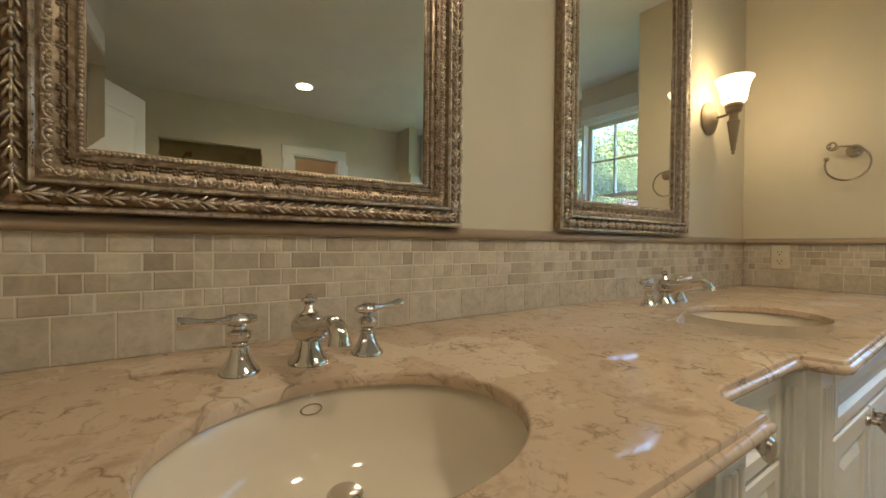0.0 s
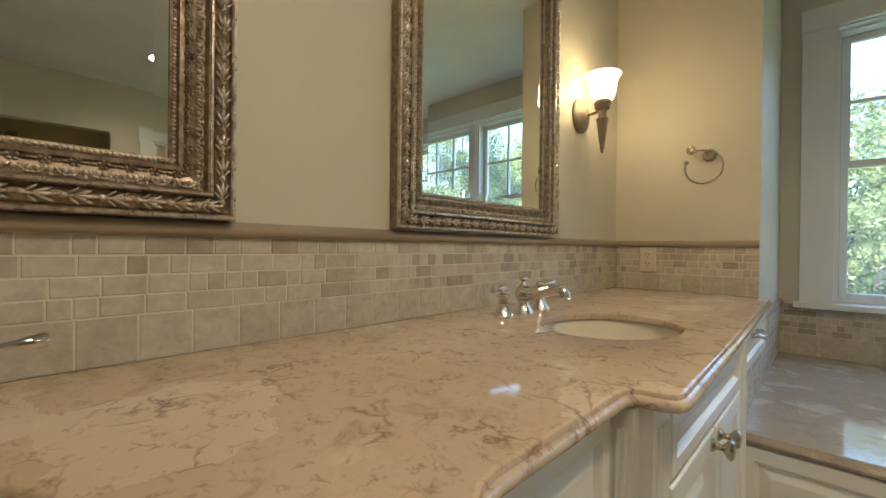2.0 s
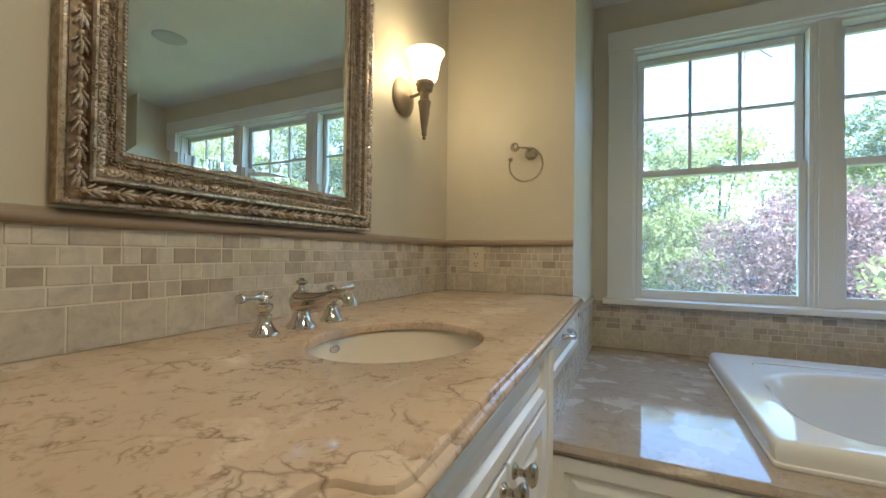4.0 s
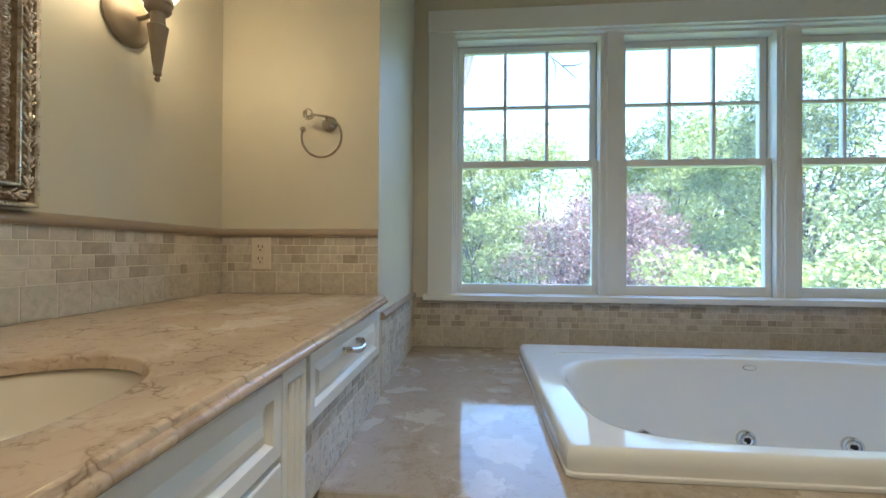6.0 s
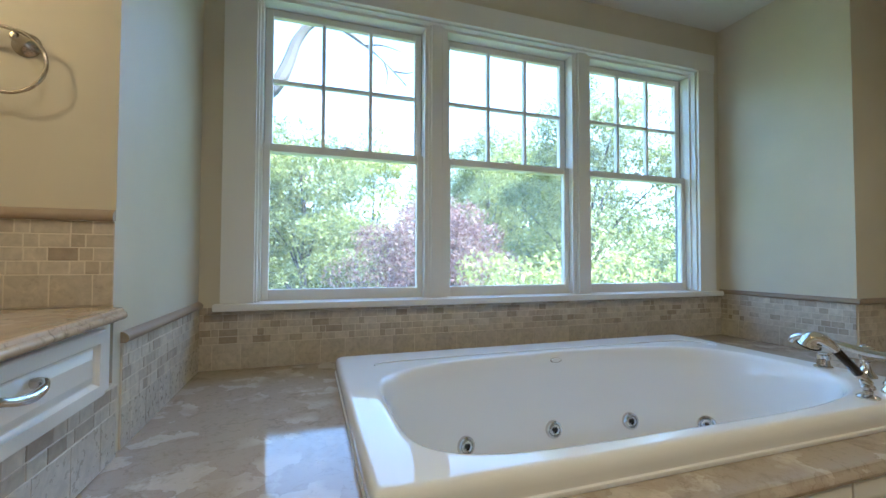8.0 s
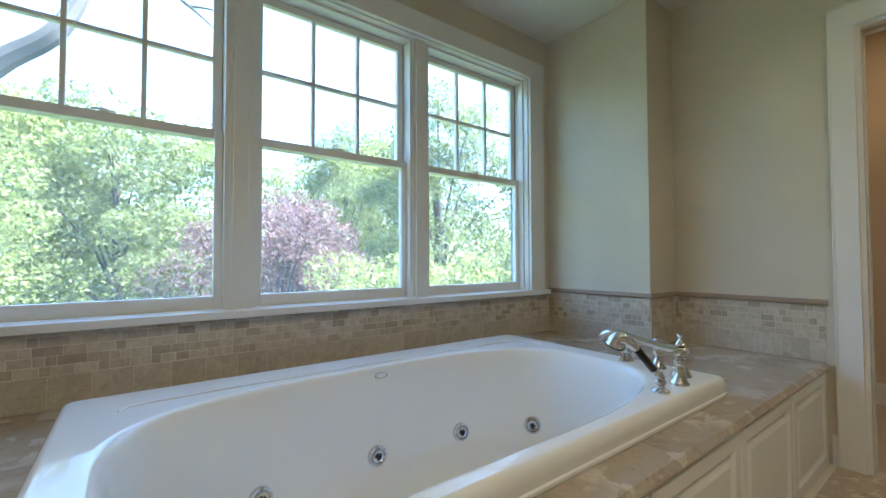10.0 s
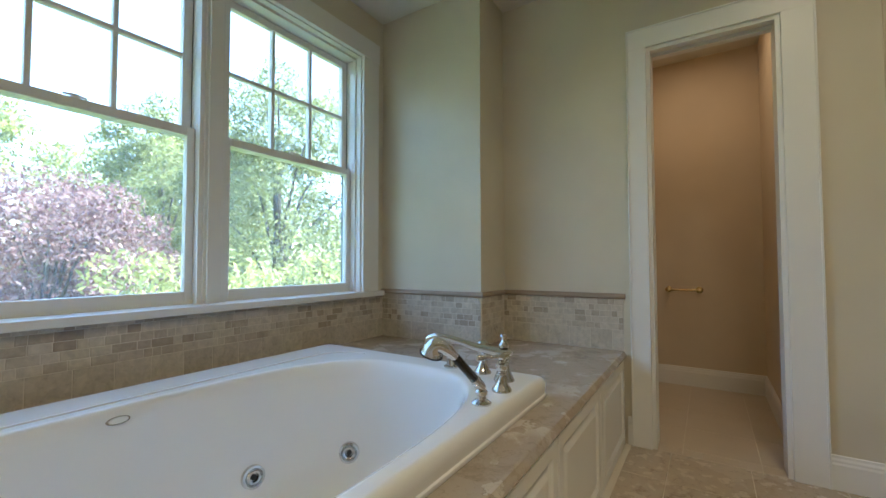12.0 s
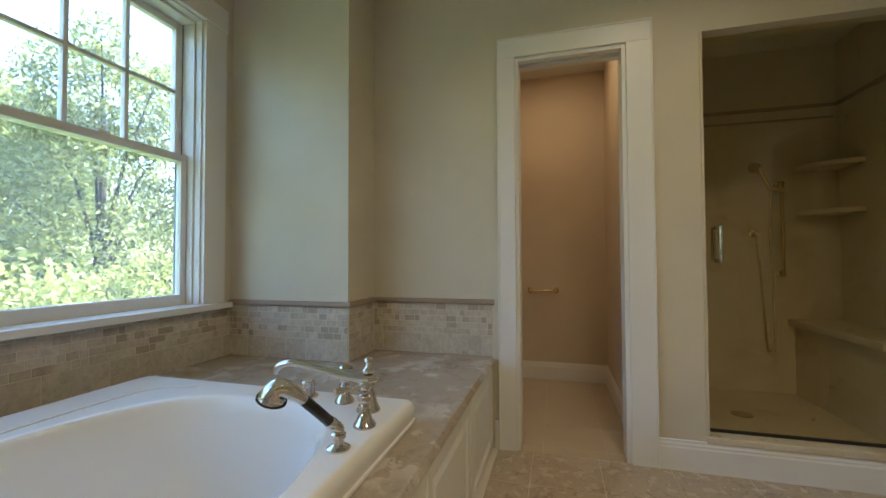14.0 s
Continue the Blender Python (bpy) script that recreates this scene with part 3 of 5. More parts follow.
part("knob", lathe([(0, 0), (0.026, 0), (0.026, 0.006), (0.01, 0.012), (0.01, 0.03), (0.026, 0.042), (0.028, 0.055), (0.018, 0.066), (0, 0.068)], 20, pose(0.64, 0.035, 0.98, -90)), BRONZE, leaf_door, "dark bronze knob", True)
bm = box(X0, -0.22, 0, X0 + 0.018, -0.12, 2.04, 0.003)
box(X0, -1.1, 0, X0 + 0.018, -1.0, 2.04, 0.003, bm)
box(X0, -1.1, 2.04, X0 + 0.018, -0.12, 2.14, 0.003, bm)
structure(part("trim_hall_door", bm, TRIM), "white casing round the hall doorway", "door trim")

# ---- tub deck ----
deck = tagged(empty("tub_deck"), "veined brown marble tub deck on white panels", "tub deck")
TX0, TX1, TY0, TY1 = 3.54, 4.60, -1.68, 0.15
FRONT = 3.442
for q in ((FRONT, TY1 - 0.02, X1 - 0.001, STUBY + 0.06), (FRONT, Y0 + 0.001, X1 - 0.001, TY0 + 0.02), (FRONT, TY0 + 0.02, TX0 + 0.02, TY1 - 0.02), (TX1 - 0.02, TY0 + 0.02, X1 - 0.001, TY1 - 0.02)):
    part("deck_slab", box(q[0], q[1], DECKZ - 0.03, q[2], q[3], DECKZ), DECK, deck)
prof = [(FRONT, DECKZ), (FRONT - 0.006, DECKZ - 0.002), (FRONT - 0.009, DECKZ - 0.008), (FRONT - 0.015, DECKZ - 0.012), (FRONT - 0.018, DECKZ - 0.02), (FRONT - 0.014, DECKZ - 0.03), (FRONT, DECKZ - 0.03)]
part("deck_edge", extrude_y(prof, Y0 + 0.001, STUBY - 0.012), DECK, deck, "moulded marble edge", True)
part("apron", box(FRONT + 0.01, Y0 + 0.001, 0, FRONT + 0.03, STUBY - 0.002, DECKZ - 0.03), CABINET, deck)
part("apron_return", box(3.283, 0.684, 0, FRONT + 0.05, 0.702, DECKZ - 0.031), CABINET, deck)
n = 6
pw = (STUBY - 0.012 - Y0 - 0.02) / n
for k in range(n):
    part("apron_panel", nested(pw - 0.01, DECKZ - 0.045, RAISED, pose(FRONT + 0.01, STUBY - 0.0125 - k * pw, 0.008, 0, 0, -90)), CABINET, deck)

# ---- bath tub ----
tub = tagged(empty("whirlpool_tub"), "white drop-in whirlpool tub with chrome jets", "bathtub")
TCX, TCY = 4.0, -0.755


def squircle(a, b, e, n, z, cx=TCX, cy=TCY):
    pts = []
    for k in range(n):
        t = 2 * math.pi * (k + 0.5) / n
        c, s = math.cos(t), math.sin(t)
        q = e + (2.4 if c < 0 < s else 0.0)
        r = (abs(c / a) ** q + abs(s / b) ** q) ** (-1 / q)
        pts.append((cx + r * c, cy + r * s, z))
    return pts


def skin(loops, bm=None, cap=True):
    bm = bm or bmesh.new()
    rings = [[bm.verts.new(p) for p in l] for l in loops]
    n = len(rings[0])
    for a, b in zip(rings, rings[1:]):
        for k in range(n):
            bm.faces.new((a[k], a[(k + 1) % n], b[(k + 1) % n], b[k]))
    if cap:
        bm.faces.new(rings[-1])
    return bm


def ray_rect(pts, x0, y0, x1, y1, z):
    """A rectangle with softly rounded corners, met by rays from the tub's middle through pts."""
    out, q = [], 85.0
    for px, py, _ in pts:
        dx, dy = px - TCX, py - TCY
        u = abs(dx) / (x1 - TCX if dx > 0 else TCX - x0)
        v = abs(dy) / (y1 - TCY if dy > 0 else TCY - y0)
        k = (u ** q + v ** q) ** (-1 / q)
        out.append((TCX + dx * k, TCY + dy * k, z))
    return out


N = 480
basin0 = squircle(0.415, 0.815, 3.0, N, RIM)
loops = []
for inset, z in ((-0.006, DECKZ + 0.0005), (-0.008, DECKZ + 0.005), (-0.007, DECKZ + 0.011), (-0.003, DECKZ + 0.014), (-0.003, DECKZ + 0.02), (-0.005, DECKZ + 0.034), (-0.0045, DECKZ + 0.046), (-0.002, DECKZ + 0.057), (0.004, RIM - 0.0035), (0.011, RIM - 0.0004), (0.014, RIM), (0.022, RIM)):
    loops.append(ray_rect(basin0, TX0 + inset, TY0 + inset, TX1 - inset, TY1 - inset, z))
for a, b, e, z in ((0.422, 0.824, 3.0, RIM), (0.414, 0.815, 3.0, RIM - 0.0006), (0.407, 0.807, 3.0, RIM - 0.003), (0.4015, 0.800, 3.0, RIM - 0.009), (0.397, 0.793, 2.95, RIM - 0.021), (0.393, 0.783, 2.9, RIM - 0.05), (0.388, 0.768, 2.8, RIM - 0.13), (0.380, 0.752, 2.7, RIM - 0.23), (0.368, 0.735, 2.7, RIM - 0.33), (0.345, 0.70, 2.7, RIM - 0.385), (0.30, 0.64, 2.6, RIM - 0.415), (0.22, 0.53, 2.6, RIM - 0.425), (0.06, 0.2, 2.5, RIM - 0.43)):
    loops.append(squircle(a, b, e, N, z))
part("shell", skin(loops), ACRYLIC, tub, smooth=True)
bm = tube(smooth_line([(4.40, 0.02, RIM + 0.001), (4.435, -0.05, RIM + 0.001), (4.447, -0.5, RIM + 0.001), (4.447, -1.0, RIM + 0.001), (4.44, -1.44, RIM + 0.001), (4.40, -1.55, RIM + 0.001), (4.29, -1.60, RIM + 0.001)], 6), 0.004, 8)
part("rim_ridge", bm, ACRYLIC, tub, smooth=True)


def jet(m):
    bm = lathe([(0, 0.004), (0.012, 0.004), (0.014, 0.012), (0.02, 0.014), (0.026, 0.008), (0.029, 0.012), (0.036, 0.010), (0.038, 0.0), (0.038, -0.01)], 26, m)
    j = part("jet", bm, CHROME, tub, "chrome whirlpool jet", True)
    part("nozzle", lathe([(0, 0.0125), (0.009, 0.0125), (0.0095, 0.005)], 16, m), DARK, j)


for ja in (1.5, -47.5, -73, 52):
    c, s = math.cos(radians(ja)), math.sin(radians(ja))
    r = (abs(c / 0.369) ** 2.7 + abs(s / 0.736) ** 2.7) ** (-1 / 2.7)
    nx, ny = abs(c * r / 0.37) ** 1.7 / 0.37 * math.copysign(1, c), abs(s * r / 0.737) ** 1.7 / 0.737 * math.copysign(1, s)
    inward = Vector((-nx, -ny, 0)).normalized() + Vector((0, 0, 0.15))
    jet(Matrix.Translation((TCX + r * c, TCY + r * s, RIM - 0.322)) @ inward.to_track_quat("Z", "Y").to_matrix().to_4x4() @ pose(0, 0, 0.003))
badge_at = pose(TCX + 0.392, -0.775, RIM - 0.034, 0, -82)
badge = part("overflow_badge", lathe([(0, 0.004), (0.8, 0.004), (0.9, 0.002), (0.92, 0.0)], 28, badge_at @ Matrix.Diagonal((0.010, 0.026, 1, 1))), ACRYLIC, tub, "small oval badge", True)
part("rim", lathe([(0.88, 0.003), (0.94, 0.0045), (1.0, 0.003), (1.02, 0.0)], 28, badge_at @ Matrix.Diagonal((0.0105, 0.027, 1, 1))), NICKEL, badge, smooth=True)


# ---- fittings ----
def bell(r0, r1, h):
    """A flared base."""
    return [(0, 0), (r0, 0), (r0, 0.004), (r0 * 0.93, 0.008), (r0 * 0.72, h * 0.3), (r1 * 1.12, h * 0.62), (r1, h * 0.8), (r1 * 1.25, h * 0.84), (r1 * 1.25, h * 0.9), (r1 * 0.9, h * 0.94), (r1 * 0.9, h)]


def lever_handle(name, m, lever, parent):
    """Bell base, ball and a lever that flares at its tip."""
    h = part(name, lathe(bell(0.0265, 0.0115, 0.052) + [(0.0135, 0.056), (0.0165, 0.063), (0.0155, 0.071), (0.009, 0.075)], 28, m), CHROME, parent, smooth=True)
    bm = lathe([(0.009, 0.074), (0.008, 0.079), (0.0125, 0.083), (0.0155, 0.090), (0.0125, 0.097), (0.007, 0.1005), (0, 0.1015)], 22, m)
    c, s = math.cos(radians(lever)), math.sin(radians(lever))
    bm2 = tube([m @ Vector((c * d, s * d, 0.09 + u)) for d, u in ((-0.022, 0.0), (-0.014, 0.0), (0.0, 0.0), (0.014, 0.0), (0.021, 0.0), (0.034, 0.0), (0.049, 0.0006), (0.060, 0.0012), (0.069, 0.0016), (0.0735, 0.0018))],
               [0.0045, 0.0075, 0.0095, 0.0085, 0.0055, 0.0045, 0.0055, 0.0078, 0.0096, 0.0086], 16, bm)
    part("lever", bm2, CHROME, h, smooth=True)
    return h


def basin_faucet(x, y, turn_l, turn_r):
    f = tagged(empty("widespread_faucet", pose(x, y, CTR)), "polished chrome widespread faucet with two lever handles", "faucet")
    lever_handle("hot_handle", pose(-0.099, 0, 0) @ Matrix.Diagonal((1.04, 1.04, 0.86, 1)), turn_l, f)
    lever_handle("cold_handle", pose(0.099, 0, 0) @ Matrix.Diagonal((1.04, 1.04, 0.86, 1)), turn_r, f)
    bm = lathe(bell(0.032, 0.016, 0.05) + [(0.018, 0.054), (0.0, 0.056)], 28)
    line = smooth_line([(0, 0.026, 0.060), (0, 0.010, 0.060), (0, -0.018, 0.060), (0, -0.052, 0.066), (0, -0.084, 0.077), (0, -0.108, 0.082), (0, -0.124, 0.077), (0, -0.131, 0.066), (0, -0.132, 0.058)], 5)
    k = len(line) - 1
    rad = [0.006 + 0.021 * math.sin(min(1, i / (k * 0.16)) * math.pi / 2) if i < k * 0.16 else 0.027 - 0.0140 * min(1, (i / k - 0.16) / 0.34) + (0.003 * max(0, (i / k - 0.8) / 0.2)) for i in range(k + 1)]
    tube(line, rad, 20, bm)
    lathe([(0.0145, 0.074), (0.014, 0.082), (0.0085, 0.088), (0.0065, 0.097), (0.0115, 0.101), (0.0135, 0.104), (0.0115, 0.108), (0.005, 0.110), (0.006, 0.113), (0, 0.115)], 20, bm=bm)
    bmesh.ops.transform(bm, matrix=Matrix.Diagonal((1, 1, 0.95, 1)), verts=bm.verts[:])
    part("spout", bm, CHROME, f, smooth=True)
    return f


basin_faucet(1.758, 1.100, 180, 12)
basin_faucet(2.928, 1.135, 195, 0)


def basin(x, y):
    """Undermounted oval bowl with overflow and pop-up drain."""
    s = tagged(empty("undermount_sink", pose(x, y, CTR)), "white oval ceramic sink set under the counter", "sink")
    prof = [(1.09, -0.0205), (1.02, -0.020), (1.0, -0.025), (0.975, -0.05), (0.91, -0.088), (0.8, -0.120), (0.55, -0.138), (0.25, -0.144), (0, -0.145)]
    part("bowl", lathe(prof, 64, sx=SA, sy=SB), CERAMIC, s, smooth=True)
    part("drain", lathe([(0, -0.146), (0.018, -0.147), (0.022, -0.151), (0.021, -0.156), (0.011, -0.159), (0.011, -0.17), (0.013, -0.172), (0.03, -0.171), (0.032, -0.175)], 24, pose(0.012, 0.07, 0.034)), CHROME, s, "chrome pop-up drain", True)
    part("overflow", lathe([(0.86, 0.0015), (0.9, 0.0022), (1.0, 0.0015), (1.0, -0.002)], 24, pose(-0.002, SB * 0.982, -0.041, 76) @ Matrix.Diagonal((0.0155, 0.0072, 1, 1))), NICKEL, s, "oval overflow ring", True)
    return s


SA, SB = 0.198, 0.163
basin(1.738, 0.856)
basin(2.94, 0.89)

# ---- counter ----
outline = [(X0 + 0.002, Y1 - 0.002), (X0 + 0.002, 0.618)]
outline += [(2.11, 0.618)]
outline += [(2.125 + 0.05 * (1 - math.cos(radians(a))), 0.618 + 0.062 * math.sin(radians(a))) for a in (0, 25, 50, 75)] + [(2.19, 0.684)]
outline += [(2.45, 0.682), (2.470, 0.681), (2.486, 0.676), (2.495, 0.664), (2.497, 0.648), (2.499, 0.634), (2.505, 0.624)]
outline += [(2.518, 0.620), (3.945, 0.664), (3.962, 0.670), (STUBX - 0.018, STUBY - 0.012), (STUBX - 0.001, STUBY + 0.004), (STUBX - 0.001, Y1 - 0.002)]


INSET = 0.007


def offset(pts, d):
    """Moves a closed outline outwards by d (counter-clockwise points)."""
    out, n = [], len(pts)
    for k in range(n):
        a, b, c = (Vector(pts[(k + j) % n]) for j in (-1, 0, 1))
        n1 = Vector(((b - a).y, -(b - a).x)).normalized()
        n2 = Vector(((c - b).y, -(c - b).x)).normalized()
        q = (n1 + n2).normalized()
        out.append(tuple(b + q * d / max(0.5, q.dot(n1))))
    return out


def counter_top():
    bm = bmesh.new()
    edge = [(x, y + INSET if y < 0.70 else y) for x, y in outline]

    def loop(pts, z):
        return [bm.verts.new((p[0], p[1], z)) for p in pts]

    def close(vs):
        return [bm.edges.new((vs[k], vs[(k + 1) % len(vs)])) for k in range(len(vs))]
    top = loop(edge, CTR)
    edges = close(top)
    holes = []
    for cx, cy in ((1.738, 0.856), (2.94, 0.89)):
        ring = [(cx + SA * math.cos(2 * math.pi * k / 72), cy + SB * math.sin(2 * math.pi * k / 72)) for k in range(72)]
        hole = loop(ring, CTR)
        edges += close(hole)
        holes.append((hole, cx, cy))
    bmesh.ops.triangle_fill(bm, use_beauty=True, edges=edges)
    for hole, cx, cy in holes:
        prev = hole
        for grow, dz in ((-0.003, -0.001), (-0.005, -0.004), (-0.005, -0.019), (0.0, -0.0205)):
            ring = loop([(cx + (SA - grow * -1) * math.cos(2 * math.pi * k / 72), cy + (SB - grow * -1) * math.sin(2 * math.pi * k / 72)) for k in range(72)], CTR + dz)
            for k in range(72):
                bm.faces.new((prev[k], prev[(k + 1) % 72], ring[(k + 1) % 72], ring[k]))
            prev = ring
    slab = bm
    bm = bmesh.new()
    prev = loop(edge, CTR)
    for d, dz in ((0.002, -0.0004), (0.0045, -0.002), (0.0055, -0.005), (0.006, -0.008), (0.0085, -0.0092), (0.0115, -0.0118), (0.013, -0.016), (0.0122, -0.0205), (0.009, -0.0242), (0.004, -0.026), (-0.03, -0.026)):
        ring = loop(offset(edge, d), CTR + dz)
        n = len(ring)
        for k in range(n):
            bm.faces.new((prev[k], prev[(k + 1) % n], ring[(k + 1) % n], ring[k]))
        prev = ring
    return slab, bm


vanity_counter = tagged(empty("vanity_counter"), "tan breccia marble vanity counter with a moulded edge", "countertop")
slab_bm, edge_bm = counter_top()
part("slab", slab_bm, COUNTER, vanity_counter, smooth=True)
part("moulded_edge", edge_bm, COUNTER, vanity_counter, "stepped and rounded stone edge", True)


# ---- vanity cabinets ----
def knob(m, parent):
    part("knob", lathe([(0, 0), (0.013, 0), (0.013, 0.003), (0.007, 0.008), (0.006, 0.017), (0.011, 0.022), (0.017, 0.027), (0.0195, 0.033), (0.015, 0.038), (0, 0.04)], 18, m), NICKEL, parent, "brushed nickel knob", True)


def flutes(x, z0, z1, w, y, parent, m=None):
    """A pilaster with three reeds."""
    m = m or Matrix.Identity(4)
    bm = box(x, y, z0, x + w, y + 0.02, z1, 0.002)
    bmesh.ops.transform(bm, matrix=m, verts=bm.verts[:])
    p = part("pilaster", bm, CABINET, parent, "fluted white pilaster")
    for k in range(3):
        cx = x + w * (0.27 + 0.23 * k)
        bm = tube([(cx, y + 0.001, z0 + 0.03), (cx, y + 0.001, z1 - 0.03)], w * 0.085, 10)
        bmesh.ops.transform(bm, matrix=m, verts=bm.verts[:])
        part("flute", bm, CABINET, p, smooth=True)


UNDER = CTR - 0.027


def cabinet(name, label, x0, x1, y, z0=0.1):
    c = tagged(empty(name), label, "cabinet")
    bm = box(x0, y, z0, x1, Y1 - 0.004, 0.63)
    box(x0, y, 0.63, x1, y + 0.02, UNDER, bm=bm)
    box(x0, y + 0.02, 0.63, x0 + 0.018, Y1 - 0.004, UNDER, bm=bm)
    box(x1 - 0.018, y + 0.02, 0.63, x1, Y1 - 0.004, UNDER, bm=bm)
    part("body", bm, CABINET, c)
    part("toe_kick", box(x0, y + 0.06, 0, x1, Y1 - 0.004, z0), CABINET, c)
    return c


def front(name, parent, x, z, w, h, y, rings=RAISED):
    return part(name, nested(w, h, rings, pose(x, y, z)), CABINET, parent)


c1 = cabinet("vanity_cabinet", "white panelled vanity cabinet under the first sink", X0 + 0.003, 2.12, 0.652)
front("false_drawer", c1, 1.30, 0.66, 0.68, 0.115, 0.652, SMALLRAISED)
for dx in (1.30, 1.645):
    d = front("door", c1, dx, 0.13, 0.335, 0.52, 0.652)
    knob(pose(dx + (0.305 if dx < 1.5 else 0.03), 0.633, 0.60, 90), d)
flutes(2.035, 0.1, UNDER, 0.08, 0.634, c1)
c2 = cabinet("vanity_drawer_cabinet", "white vanity cabinet of drawers between the sinks", 2.122, 2.495, 0.720)
for dz, dh in ((0.635, 0.143), (0.38, 0.245), (0.125, 0.245)):
    d = front("drawer_front", c2, 2.14, dz, 0.335, dh, 0.720, SMALLRAISED)
    knob(pose(2.307, 0.701, dz + dh / 2, 90), d)
c3 = cabinet("vanity_cabinet", "white panelled vanity cabinet under the second sink", 2.497, 3.282, 0.672)
d = front("false_drawer", c3, 2.585, 0.660, 0.60, 0.12, 0.672, SMALLRAISED)
for dx in (2.585, 2.89):
    d = front("door", c3, dx, 0.13, 0.295, 0.52, 0.672)
    knob(pose(dx + (0.268 if dx < 2.7 else 0.027), 0.653, 0.625, 90), d)
flutes(2.50, 0.1, UNDER, 0.075, 0.654, c3)
flutes(3.192, 0.1, UNDER, 0.088, 0.656, c3)
flutes(0.0, 0.1, UNDER, 0.045, -0.018, c3, pose(2.497, 0.717, 0, 0, 0, -90))
# drawer unit that stands on the tub deck
c4 = tagged(empty("deck_drawer_unit"), "white drawer unit on a tiled plinth over the tub deck", "drawer unit")
part("body", box(3.286, 0.690, 0.638, 3.945, Y1 - 0.004, UNDER), CABINET, c4)
d = front("drawer_front", c4, 3.33, 0.642, 0.55, 0.140, 0.690, SMALLRAISED)
bm = tube(smooth_line([(3.531, 0.673, 0.735), (3.534, 0.657, 0.737), (3.554, 0.648, 0.732), (3.585, 0.646, 0.728), (3.616, 0.648, 0.732), (3.636, 0.657, 0.737), (3.639, 0.673, 0.735)], 5), [0.006 + 0.0025 * abs(math.cos(i * 0.209)) for i in range(31)], 12)
part("handle", bm, CHROME, d, "curved chrome bar handle", True)
plinth = structure(part("wall_plinth", box(3.286, 0.700, DECKZ + 0.001, STUBX, Y1 - 0.004, 0.637), WALL), "tiled plinth under the drawer unit", "wall")


# ---- mirrors ----
def framed_mirror(x0, x1, z0, z1, tilt, yaw):
    """Ornate frame lying against the wall: local x along, z up, -y out."""
    w, h = x1 - x0, z1 - z0
    f = tagged(empty("framed_mirror", pose((x0 + x1) / 2, Y1 - 0.003, z0, tilt, 0, yaw)), "wall mirror with an ornate antique silver frame", "mirror")

    def rect(inset, out):
        return [(-w / 2 + inset, -out, inset), (w / 2 - inset, -out, inset), (w / 2 - inset, -out, h - inset), (-w / 2 + inset, -out, h - inset)]
    prof = ((0, 0.0), (0, 0.026), (0.002, 0.030), (0.006, 0.031), (0.009, 0.028), (0.012, 0.024), (0.024, 0.030), (0.035, 0.024), (0.038, 0.032), (0.042, 0.037), (0.046, 0.032), (0.050, 0.022), (0.062, 0.020), (0.076, 0.014), (0.079, 0.018), (0.086, 0.018), (0.089, 0.012), (0.098, 0.010), (0.098, 0.004))
    part("frame", skin([rect(i, o) for i, o in prof], cap=False), BRONZE, f)
    bm = skin([rect(i, o) for i, o in ((0.0378, 0.0318), (0.0405, 0.0372), (0.0435, 0.0372), (0.0462, 0.0318))], cap=False)
    part("gilt_fillet", bm, GILT, f, "bright silver fillet", True)
    bm = skin([rect(i, o) for i, o in ((-0.0005, 0.025), (0.0018, 0.0308), (0.006, 0.0318), (0.0088, 0.0288))], cap=False)
    part("outer_lip", bm, GILT, f, "worn silver outer lip", True)
    # glass with a ground bevel
    bm = skin([rect(i, o) for i, o in ((0.094, 0.004), (0.094, 0.0055), (0.120, 0.0068))])
    part("glass", bm, MIRROR, f, "bevelled mirror glass")
    sides = (((-w / 2, 0), (w / 2, 0), 0), ((w / 2, 0), (w / 2, h), 90), ((w / 2, h), (-w / 2, h), 180), ((-w / 2, h), (-w / 2, 0), 270))

    def along(inset, step, fill):
        for (ax, az), (bx, bz), ang in sides:
            length = math.hypot(bx - ax, bz - az) - 2 * inset
            n = max(1, round(length / step))
            a = radians(ang)
            t, o = Vector((math.cos(a), 0, math.sin(a))), Vector((-math.sin(a), 0, math.cos(a)))
            for k in range(n):
                s = inset + (k + 0.5) * length / n
                p = Vector((ax, 0, az)) + t * s + o * inset
                fill(p, ang, k, length / n)
    leafs, shells, flowers, beads = [], [], [], []
    b1 = BALL

    def leaf(p, ang, k, st):
        base = Matrix.Translation(p + Vector((0, -0.030, 0))) @ Matrix.Rotation(-radians(ang), 4, "Y")
        for du, dv, rot, lu, lv, lo in ((0.007, 0.0048, -24, 0.014, 0.0026, 0.0075), (0.009, 0.0, 0, 0.017, 0.003, 0.009), (0.007, -0.0048, 24, 0.014, 0.0026, 0.0075), (-0.003, 0.0075, -40, 0.009, 0.002, 0.006), (-0.003, -0.0075, 40, 0.009, 0.002, 0.006)):
            leafs.append((b1[0], b1[1], base @ Matrix.Translation((du, 0, dv)) @ Matrix.Rotation(radians(rot), 4, "Y") @ Matrix.Diagonal((lu, lo, lv, 1))))
        leafs.append((b1[0], b1[1], base @ Matrix.Translation((-0.014, -0.001, 0.0)) @ Matrix.Diagonal((0.0052, 0.008, 0.0052, 1))))
        leafs.append((b1[0], b1[1], base @ Matrix.Translation((-0.006, 0, 0.0)) @ Matrix.Diagonal((0.02, 0.0045, 0.0022, 1))))

    def shell(p, ang, k, st):
        base = Matrix.Translation(p + Vector((0, -0.0205, 0))) @ Matrix.Rotation(-radians(ang), 4, "Y")
        for q in range(7):
            a = radians(200 + q * 23.3)
